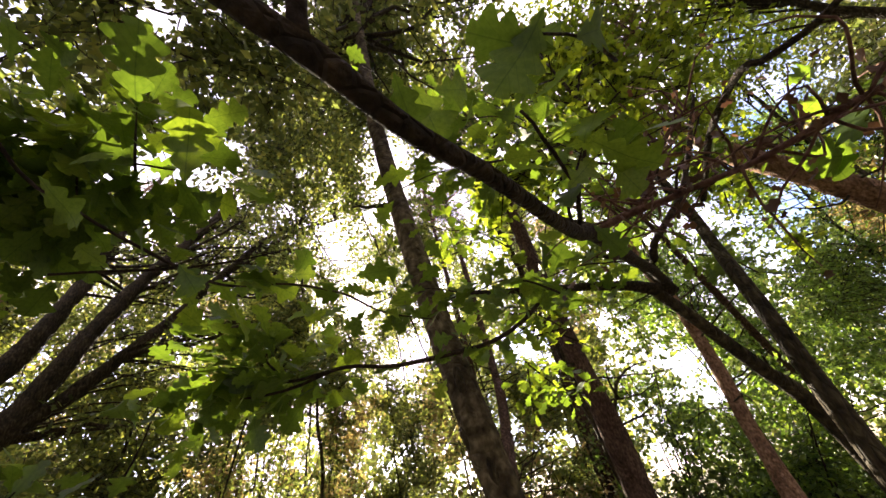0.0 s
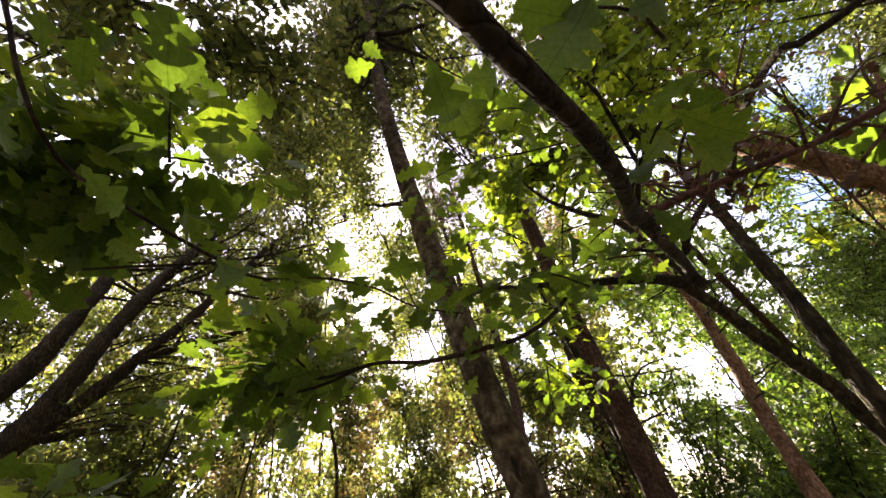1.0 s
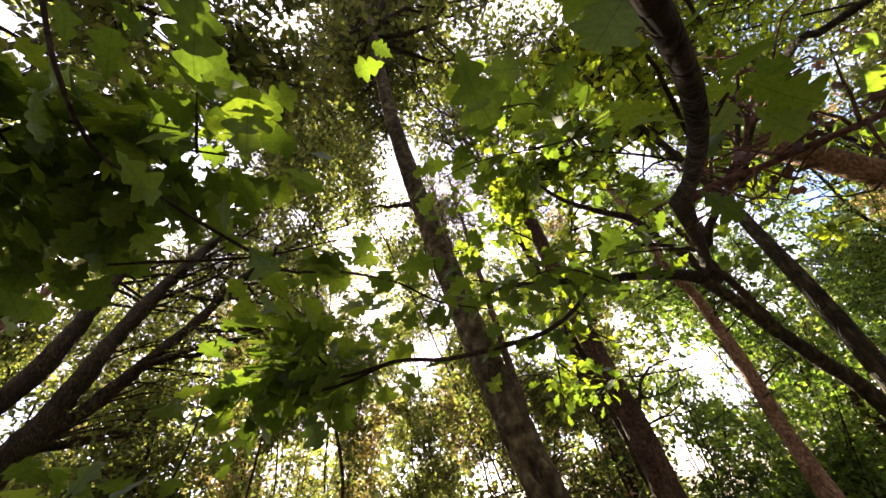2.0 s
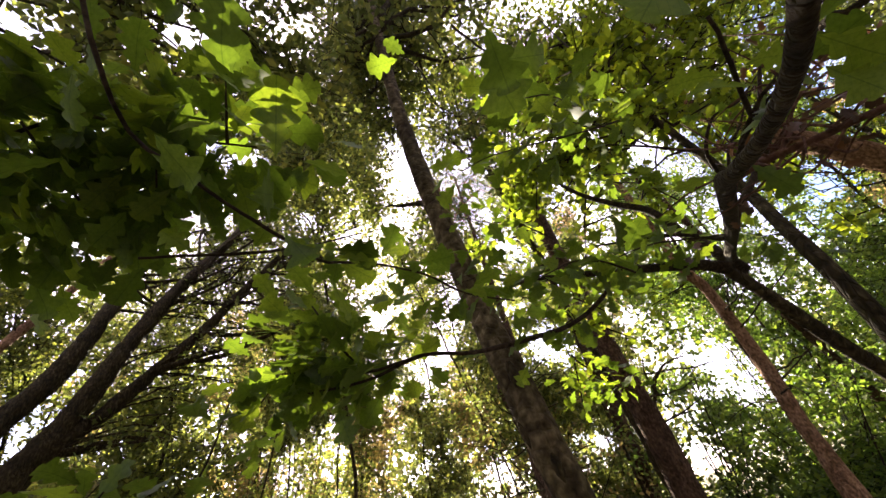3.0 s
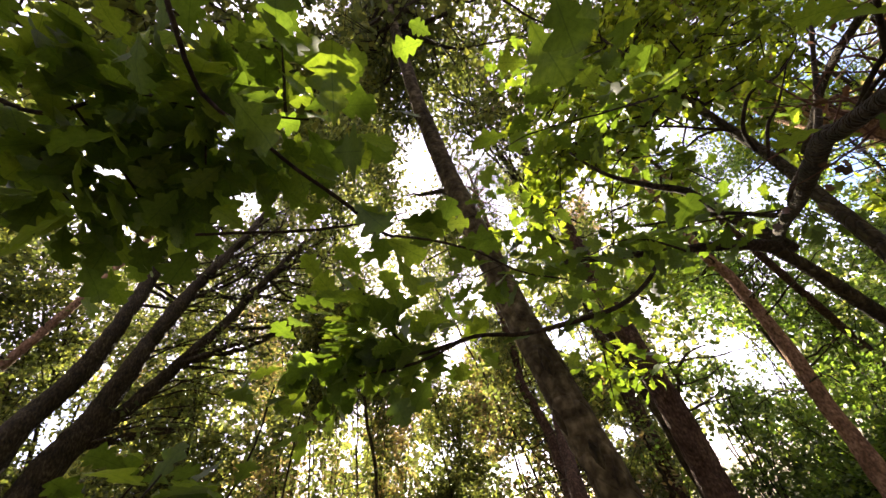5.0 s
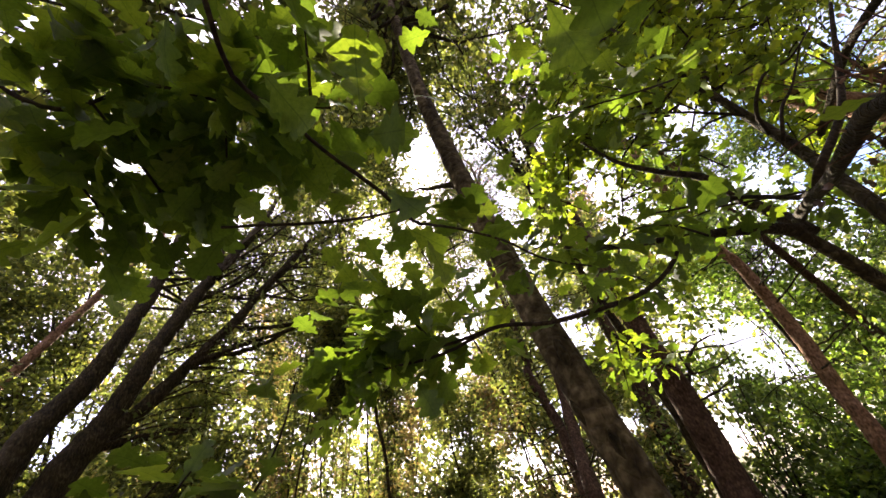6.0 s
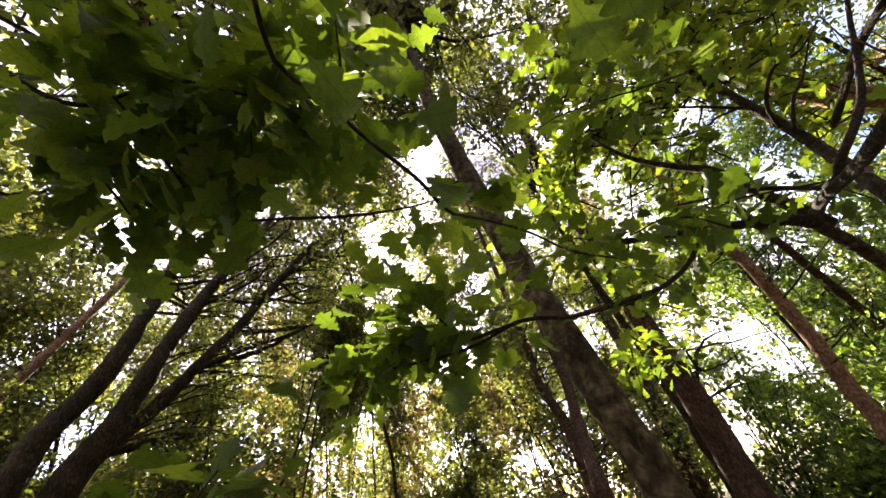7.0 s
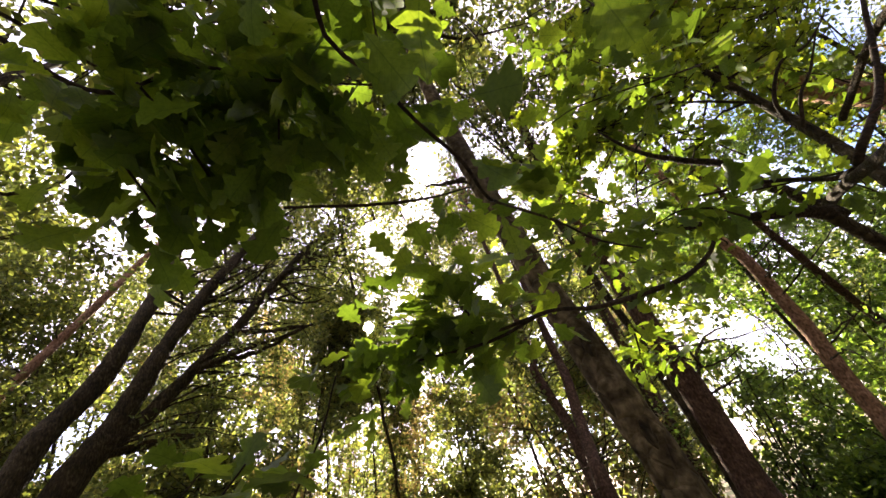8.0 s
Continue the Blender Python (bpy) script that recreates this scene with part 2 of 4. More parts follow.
def oak_widths(lobes, broad, deep, n):
    """Half-widths of an oak blade: widest past its middle, with rounded lobes and narrow bays between them."""
    y = np.linspace(0, 1, n)
    outline = broad * np.interp(y, (0, 0.06, 0.2, 0.45, 0.66, 0.85, 0.96, 1), (0.05, 0.09, 0.4, 0.78, 1.0, 0.82, 0.42, 0.05))
    wave = 0.5 - 0.5 * np.cos(2 * np.pi * (lobes * y ** 0.9 + 0.1))
    return outline * (1 - deep * (1 - wave ** 0.5))


OAKS = [lobed_leaf(oak_widths(*shape, 42), fold, droop) for shape, fold, droop in
        (((4.4, 0.37, 0.58), 0.1, 0.12), ((3.4, 0.43, 0.52), 0.05, 0.25), ((4.4, 0.34, 0.56), 0.2, 0.05), ((3.4, 0.4, 0.6), 0.02, 0.35), ((4.4, 0.34, 0.5), 0.28, 0.2))]
OAK_FAR = lobed_leaf((0.02, 0.32, 0.18, 0.34, 0.03), 0.15, 0.2)
OAK_MID = lobed_leaf((0.02, 0.2, 0.12, 0.3, 0.19, 0.37, 0.22, 0.3, 0.05), 0.15, 0.2)
SMALL = (np.array([(0, 0, 0), (-0.32, 0.5, 0.06), (0, 0.5, 0), (0.32, 0.5, 0.06), (0, 1, -0.06)], float),
         np.array([(0, 2, 1), (0, 3, 2), (1, 2, 4), (2, 3, 4)]))
TINY = (np.array([(0, 0, 0), (-0.34, 0.55, 0.05), (0.34, 0.45, 0.05), (0, 1, -0.06)], float), np.array([(0, 3, 1), (0, 2, 3)]))


def unit(v):
    return v / (np.linalg.norm(v, axis=-1, keepdims=True) + 1e-9)


def leaves(name, at, along, normal, size, template, mat):
    """Many leaves in one mesh."""
    tv, tf = template
    d = unit(along)
    b = unit(np.cross(d, normal))
    nn = np.cross(b, d)
    v = at[:, None, :] + size[:, None, None] * (tv[None, :, 0:1] * b[:, None, :] + tv[None, :, 1:2] * d[:, None, :] + tv[None, :, 2:3] * nn[:, None, :])
    f = tf[None] + (np.arange(len(at)) * len(tv))[:, None, None]
    return mesh_of(name, v.reshape(-1, 3), f.reshape(-1, tf.shape[1]), mat, False)


def twigs(name, a, b, r, mat):
    """Many thin three-sided shoots from a to b in one mesh."""
    d = unit(b - a)
    u = unit(np.cross(d, np.array((0.3, 0.5, 0.8))))
    w = np.cross(d, u)
    v = []
    for k in range(3):
        q = np.cos(k * 2.094) * u + np.sin(k * 2.094) * w
        v += [a + q * r[:, None], b + q * r[:, None] * 0.35]
    v = np.stack(v, 1)
    f = np.array([(0, 2, 3), (0, 3, 1), (2, 4, 5), (2, 5, 3), (4, 0, 1), (4, 1, 5)])
    return mesh_of(name, v.reshape(-1, 3), (f[None] + (np.arange(len(a)) * 6)[:, None, None]).reshape(-1, 3), mat)


# Openings of the canopy, seen from the clearing: azimuth, elevation and half-width in degrees.
CLEARING = np.array((-0.24, 0.07, 1.62))
OPENINGS = [(-9.2, 23.5, 1.8), (-20.3, 31.3, 1.0), (-5.1, 50.1, 3.0), (-5.4, 45.6, 3.6), (-8.9, 41.2, 3.0), (-17.7, 37.5, 2.0), (8.4, 18.4, 3.7), (9.8, 6.0, 1.5), (-3.3, 5.7, 1.8), (-9.3, 20.0, 2.7),
            (26.0, 9.8, 3.5), (20.2, 18.3, 2.2), (27.6, 5.8, 2.6), (30.8, 24.7, 2.0), (19.2, 0.9, 2.5), (46.0, 20.6, 2.8), (35.2, 34.6, 3.3), (37.6, 23.7, 3.3), (-52.4, 62.9, 3.7),
            (-22.6, 68.1, 1.6), (-55.7, 31.2, 1.5), (-44.5, 24.2, 1.5), (-28.6, 10.6, 2.4), (-22.8, 16.2, 1.8), (-26.0, 43.6, 1.8),
            (-6.3, 22.5, 2.0), (8.8, 34.0, 2.3), (-73.1, 53.7, 3.3)]

# Where the canopy is thinner: azimuth, elevation, half-width in degrees, share of its leaves that is missing.
THIN = [(42, 18, 9, 0.18), (31, 14, 12, 0.22), (-28, 12, 5, 0.3), (-14, 11, 14, 0.22), (-46, 27, 12, 0.3), (46, 33, 15, 0.12), (-3, 7, 9, 0.3), (-17, 38, 8, 0.35), (-78, 52, 14, 0.4)]


# Lines along which the sun glints between leaves and limbs.
GLINTS = [(np.array(q), half) for q, half in (((-0.452, 0.095, 1.648), 0.03),)]

# Gaps through which the sun falls on what stands lit: a lit place, the half-width of the gap in metres, the share of leaves missing there.
SHAFTS = [(-0.45, 0.36, 2.38, 0.13, 1), (0.62, 3.7, 2.45, 0.4, 1), (0.4, 1.57, 3.82, 0.3, 1), (0.1, 2.02, 3.15, 0.25, 1), (3.6, 3.66, 4.3, 0.35, 1), (1.1, 0.9, 2.28, 0.2, 1), (3.63, 6.75, 2.5, 0.25, 1),
          (-0.16, 1.06, 3.6, 0.12, 1), (-4.6, 8.6, 2.6, 0.9, 1), (6.0, 5.0, 4.0, 0.8, 1), (2.15, 11.2, 2.0, 0.3, 1), (1.8, 6.2, 1.9, 0.25, 1), (1.6, 2.1, 3.1, 0.2, 1), (0.42, 0.54, 2.02, 0.16, 1),
          (-0.465, 0.095, 1.65, 0.06, 1), (1.46, 6.2, 1.5, 0.2, 1), (1.44, 6.1, 2.2, 0.2, 1), (1.4, 6.05, 2.9, 0.2, 1), (-9.0, 4.95, 5.7, 0.4, 0.8), (1.5, 3.0, 3.8, 1.5, 0.6), (-5.0, 6.5, 5.0, 1.6, 0.55), (-4.0, 8.5, 2.5, 1.5, 0.6), (4.5, 4.5, 4.5, 1.6, 0.5)]


def open_to_sky(p, rng, ragged=0.45):
    """Which of the points lie in an opening of the canopy; its edges are ragged."""
    d = unit(p - CLEARING)
    inside = np.zeros(len(p), bool)
    for az, el, half in OPENINGS:
        az, el = radians(az), radians(el)
        g = np.array((math.sin(az) * math.cos(el), math.cos(az) * math.cos(el), math.sin(el)))
        inside |= np.degrees(np.arccos(np.clip(d @ g, -1, 1))) < 0.82 * half * (1 + ragged * rng.normal(0, 1, len(p)))
    for az, el, half, share in THIN:
        az, el = radians(az), radians(el)
        g = np.array((math.sin(az) * math.cos(el), math.cos(az) * math.cos(el), math.sin(el)))
        inside |= (np.degrees(np.arccos(np.clip(d @ g, -1, 1))) < half * (1 + 0.25 * rng.normal(0, 1, len(p)))) & (rng.uniform(0, 1, len(p)) < share)
    for x, y, z, half, share in SHAFTS:
        q = p - (x, y, z)
        along = q @ np.array(to_sun)
        inside |= (along > 0.25) & (np.linalg.norm(q - along[:, None] * np.array(to_sun), axis=1) < half * (1 + 0.3 * rng.normal(0, 1, len(p)))) & (rng.uniform(0, 1, len(p)) < share)
    for q, half in GLINTS:
        inside |= ((p - q) @ np.array(to_sun) > 2) & (np.linalg.norm(np.cross(p - q, np.array(to_sun)), axis=1) < half + 0.13)
    return inside


def glinting(points, margin):
    """Whether any of the points stands in the way of a glint."""
    return any((np.linalg.norm(np.cross(points - q, np.array(to_sun)), axis=-1) < half + margin).any() for q, half in GLINTS)


def shoots(rng, base, count, reach, leaf_count, droop=0.15):
    """Shoots that leave points of a limb, and the places of the leaves on them."""
    i = rng.integers(0, len(base), count)
    a = base[i] + rng.normal(0, 0.03, (count, 3))
    d = unit(rng.normal(0, 1, (count, 3)) * (1, 1, 0.6))
    b = a + d * rng.uniform(0.35, 1, (count, 1)) * reach
    b[:, 2] -= droop * reach * rng.uniform(0, 1, count)
    k = np.repeat(np.arange(count), leaf_count)
    u = rng.uniform(0.15, 1.05, (len(k), 1))
    at = a[k] + (b - a)[k] * u + rng.normal(0, 0.10, (len(k), 3)) * reach
    along = unit((b - a)[k] + rng.normal(0, 0.7, (len(k), 3)))
    return a, b, at, along


def limb_paths(rng, stem, crown, radii, count, thick):
    """Limbs from places along the stem out into an ellipsoid of foliage: lists of control points."""
    stem = np.array(stem, float)
    paths = []
    for _ in range(count):
        tip = np.array(crown) + unit(rng.normal(0, 1, 3)) * np.array(radii) * rng.uniform(0.55, 0.98)
        low, high = stem[0][2], stem[-1][2]
        z0 = low + (high - low) * np.clip(0.75 * (tip[2] - low) / (high - low) + rng.uniform(-0.35, 0.05), rng.uniform(0, 0.25), 0.95)
        start = np.array([np.interp(z0, stem[:, 2], stem[:, k]) for k in range(3)])
        reach = np.linalg.norm(tip - start)
        a = start * 0.7 + tip * 0.3 + np.array((0, 0, 0.10 * reach)) + rng.normal(0, 0.07, 3) * reach
        b = start * 0.35 + tip * 0.65 + np.array((0, 0, 0.08 * reach)) + rng.normal(0, 0.09, 3) * reach
        paths.append([(*start, thick), (*a, thick * 0.72), (*b, thick * 0.42), (*tip, thick * 0.12)])
    return paths


def crown_of(tree, rng, paths, mat, template, size, shoot_count, leaf_count, reach, wood, clear=True, sides=6, leaf_name="foliage", beyond=None):
    """Limbs, shoots and leaves of a tree, along the given limb paths."""
    base = []
    paths = [p for p in paths if not clear or not glinting(curve_points(p, 0.12)[:, :3], 0.1)]
    for p in paths:
        part("limb", tube("limb", p, wood, sides, 0.3, 0.06, 0.05, rng), tree)
        c = curve_points(p, 0.12)
        base.append(c[int(len(c) * 0.3):, :3])
    base = np.vstack(base)
    a, b, at, along = shoots(rng, base, shoot_count, reach, leaf_count)
    if clear:
        keep = ~open_to_sky(at, rng)
        at, along = at[keep], along[keep]
        keep = ~(open_to_sky(a * 0.75 + b * 0.25, rng, 0.2) | open_to_sky(a * 0.4 + b * 0.6, rng, 0.2))
        a, b = a[keep], b[keep]
    part("twig_growth", twigs("twig_growth", a, b, np.full(len(a), 0.009), BARK_TWIG), tree, kind="stuff")
    if beyond is not None:                              # leaves on the sunny side only
        keep = at[:, :2] @ np.array(beyond[:2]) > beyond[2]
        at, along = at[keep], along[keep]
    normal = unit(rng.normal(0, 0.55, at.shape) + (0, 0, 1))
    part(leaf_name, leaves(leaf_name, at, along, normal, rng.uniform(*size, len(at)), template, mat), tree, kind="stuff")


# ---- ground ----
def build_ground():
    n, half = 90, 400.0
    u = np.linspace(-1, 1, n)
    g = np.sign(u) * np.abs(u) ** 2.5 * half
    x, y = np.meshgrid(g, g, indexing="ij")
    z = 0.06 * np.sin(x * 0.9) * np.cos(y * 0.7) + 0.10 * np.sin(x * 0.21 + 1) * np.sin(y * 0.17)
    v = np.stack([x, y, z - 0.05], -1).reshape(-1, 3)
    i = (np.arange(n - 1)[:, None] * n + np.arange(n - 1)).ravel()
    f = np.stack([i, i + n, i + n + 1, i + 1], 1)
    ob = new("ground", mesh_of("ground", v, f, ground_material()))
    tagged(ob, "brown leaf litter and moss on the forest floor", "ground", "", "structure")


build_ground()


# ---- the trees round the clearing ----
def main_tree():
    rng = np.random.default_rng(11)
    tree = thing("broadleaf_tree", (0.0, 2.23, 0), "tall tree with a mottled grey-brown trunk and a dead stub", "tree")
    trunk = [(0.028, 2.23, -0.1, 0.1323), (0, 2.221, 0.844, 0.1021), (-0.019, 2.202, 1.562, 0.0926), (-0.066, 2.202, 1.921, 0.0907), (-0.104, 2.221, 2.243, 0.0888), (-0.151, 2.249, 2.649, 0.086),
             (-0.227, 2.249, 3.518, 0.0794), (-0.274, 2.249, 4.255, 0.0718), (-0.293, 2.23, 5.238, 0.0624), (-0.236, 2.315, 7.648, 0.0473), (-0.095, 2.457, 10.955, 0.0283)]
    bole = part("trunk", tube("trunk", trunk, BARK_GREY, 22, 0.05, 0.03, 0, rng), tree)
    part("stub", tube("stub", [(-0.265, 2.287, 3.698, 0.0265), (-0.397, 2.325, 3.802, 0.0189), (-0.51, 2.334, 3.84, 0.0132), (-0.624, 2.344, 3.887, 0.0057)], BARK_OAK, 8, 0.04, 0.15, 0.02, rng), bole, "dead broken branch")
    for knot in ([(-0.112, 2.152, 2.33, 0.006), (-0.106, 2.146, 2.28, 0.026), (-0.1, 2.142, 2.2, 0.028), (-0.096, 2.14, 2.13, 0.006)],
                 [(-0.15, 2.175, 2.03, 0.005), (-0.147, 2.165, 1.99, 0.024), (-0.14, 2.16, 1.94, 0.022), (-0.135, 2.158, 1.89, 0.005)],
                 [(-0.06, 2.12, 1.86, 0.005), (-0.055, 2.118, 1.82, 0.02), (-0.048, 2.116, 1.76, 0.02), (-0.045, 2.116, 1.72, 0.005)]):
        part("knot", tube("knot", knot, BARK_OAK, 12, 0.015, 0.12, 0, rng), bole, "dark scar of a lost branch")
    foot = ((-0.28, 2.25, 6.0), (-0.24, 2.31, 7.6), (-0.1, 2.45, 10.6))
    paths = limb_paths(rng, foot, (0.1, 2.6, 9.0), (3.0, 3.0, 3.6), 26, 0.035)
    crown_of(tree, rng, paths, LEAF_FAR, OAK_MID, (0.07, 0.12), 280, 14, 0.7, BARK_OAK)
    paths = limb_paths(rng, foot, (-1.35, 4.4, 9.3), (1.9, 1.7, 1.8), 16, 0.028)
    crown_of(tree, rng, paths, LEAF_FAR, SMALL, (0.07, 0.115), 380, 26, 0.95, BARK_OAK)


def pine(foot, top, radius, label, crown, radii, dry=False, stubs=(), limbs=16, tufts=900, seed=3, sway=(), dead=9, wood=None):
    rng = np.random.default_rng(seed)
    tree = thing("pine_tree", (foot[0], foot[1], 0), label, "tree", "pines")
    pts = [(foot[0], foot[1], -0.1, radius * 1.2)] + [(x, y, z, r) for x, y, z, r in sway] + [(*top, radius * 0.25)]
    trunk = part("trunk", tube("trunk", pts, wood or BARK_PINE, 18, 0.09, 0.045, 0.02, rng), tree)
    for s in stubs:
        part("dead_branch", tube("dead_branch", s, BARK_OAK, 6, 0.1, 0.12, 0.06, rng), trunk, "bare dead branch")
    line = curve_points(pts, 0.1)
    for _ in range(dead):
        q = line[rng.integers(int(len(line) * 0.15), int(len(line) * 0.6))]
        a, r = rng.uniform(0, 6.28), rng.uniform(0.5, 1.7)
        tip = q[:3] + np.array((math.cos(a) * r, math.sin(a) * r, rng.uniform(-0.25, 0.45) * r))
        mid = (q[:3] + tip) / 2 + rng.normal(0, 0.07, 3) * r
        part("dead_branch", tube("dead_branch", [(*q[:3], 0.016), (*mid, 0.010), (*tip, 0.003)], BARK_OAK, 5, 0.1, 0.1, 0.06, rng), trunk, "bare dead branch")
    paths = limb_paths(rng, ((pts[-2][0], pts[-2][1], min(crown[2] - radii[2], top[2] - 1)), top), crown, radii, limbs, radius * 0.2)
    for p in paths:
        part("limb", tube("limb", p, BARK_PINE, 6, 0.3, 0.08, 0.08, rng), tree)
    base = np.vstack([curve_points(p, 0.12)[6:, :3] for p in paths])
    k = np.repeat(rng.integers(0, len(base), tufts), 9)
    heart = base[k] + np.repeat(rng.normal(0, 0.22, (tufts, 3)), 9, 0)
    d = unit(rng.normal(0, 1, heart.shape) + (0, 0, 0.3))
    keep = ~open_to_sky(heart, rng)
    heart, d = heart[keep], d[keep]
    needle = (np.array([(-0.02, 0, 0), (0.02, 0, 0), (0, 1, 0)], float), np.array([(0, 1, 2)]))
    part("needle_cover", leaves("needle_cover", heart, d, unit(rng.normal(0, 1, d.shape)), rng.uniform(0.12, 0.22, len(d)), needle, NEEDLE_DRY if dry else NEEDLE), tree, kind="stuff")
    return tree


def left_tree():
    rng = np.random.default_rng(21)
    tree = thing("broadleaf_tree", (-6.6, 3.5, 0), "tree of several slanting dark stems with small backlit leaves", "tree")
    near_stem = [(-6.75, 3.2, -0.1, 0.2132), (-6.72, 3.7, 2.2, 0.1804), (-6.71, 4.07, 3.83, 0.164), (-6.7, 4.35, 4.43, 0.1558), (-6.61, 4.74, 5.17, 0.1476), (-6.51, 5.11, 6.32, 0.1312), (-6.46, 5.39, 7.21, 0.1148), (-6.45, 5.63, 8.25, 0.0902), (-6.3, 6.1, 10.5, 0.041)]
    middle_stem = [(-6.6, 3.5, -0.1, 0.2214), (-6.5, 4, 2, 0.1804), (-6.44, 4.47, 3.51, 0.164), (-6.35, 4.83, 4.15, 0.1599), (-6.24, 5.2, 5.06, 0.1517), (-6.09, 5.57, 6.11, 0.1353), (-5.84, 6.02, 7.28, 0.1107), (-5.35, 6.62, 8.76, 0.082), (-4.7, 7.2, 10.8, 0.0328)]
    far_stem = [(-6.6, 3.9, -0.1, 0.164), (-6.45, 4.3, 2, 0.1312), (-6.32, 4.63, 3.62, 0.1148), (-6.02, 5.21, 4.44, 0.1066), (-5.8, 5.65, 5.13, 0.1025), (-5.39, 6.21, 6.08, 0.0902), (-4.97, 6.71, 7.12, 0.082), (-4.12, 7.38, 8.52, 0.0615), (-3.49, 7.82, 8.93, 0.041), (-2.4, 8.4, 9.5, 0.0164)]
    stems = (near_stem, middle_stem, far_stem)
    for s in stems:
        part("stem", tube("stem", s, BARK_OAK, 16, 0.09, 0.085, 0.07, rng), tree)
    boughs = ([(-5.75, 5.7, 5.2, 0.06), (-5.19, 5.99, 5.38, 0.048), (-4.63, 6.57, 5.67, 0.035), (-4.13, 7.04, 6.05, 0.015)],
              [(-5.45, 6.1, 5.95, 0.04), (-4.8, 6.28, 5.81, 0.03), (-4.06, 6.91, 5.9, 0.012)],
              [(-6.25, 4.75, 3.8, 0.04), (-5.83, 5.41, 3.98, 0.028), (-5.55, 5.88, 4.04, 0.01)])
    for b in boughs:
        part("bough", tube("bough", b, BARK_OAK, 8, 0.1, 0.1, 0.08, rng), tree)
    # long thin side branches that arch out to the light, with sparse leaves
    twiggy = []
    for i in range(26):
        s = stems[(1, 2, 2)[i % 3]]
        line = curve_points(s[2:8], 0.1)
        q = line[rng.integers(4, len(line))][:3]
        away = np.array((1.0, 0.95, rng.uniform(-0.25, 0.35))) + rng.normal(0, 0.25, 3)
        reach = rng.uniform(0.9, 2.3)
        tip = q + unit(away) * reach
        mid = (q + tip) / 2 + (0, 0, 0.12 * reach) + rng.normal(0, 0.06, 3)
        p = [(*q, 0.02), (*mid, 0.013), (*tip, 0.004)]
        part("bough", tube("bough", p, BARK_OAK, 6, 0.1, 0.1, 0.06, rng), tree)
        twiggy.append(curve_points(p, 0.05)[8:, :3])
    a, b, at, along = shoots(rng, np.vstack(twiggy), 150, 0.4, 9)
    part("twig_growth", twigs("twig_growth", a, b, np.full(len(a), 0.006), BARK_TWIG), tree, kind="stuff")
    normal = unit(rng.normal(0, 0.55, at.shape) + (0, 0, 1))
    part("foliage", leaves("foliage", at, along, normal, rng.uniform(0.06, 0.1, len(at)), OAK_FAR, LEAF_FAR), tree, kind="stuff")
    paths = []
    for s, n in zip(stems, (14, 16, 18)):
        c = s[-3]
        paths += limb_paths(rng, [q[:3] for q in s[5:]], (c[0] + 0.8, c[1] + 1.9, c[2] + 1.0), (2.5, 2.0, 2.6), n, 0.035)
    crown_of(tree, rng, paths + [b for b in boughs], LEAF_FAR, OAK_FAR, (0.06, 0.1), 800, 17, 0.75, BARK_OAK, beyond=(-0.77, 0.64, 8.1))


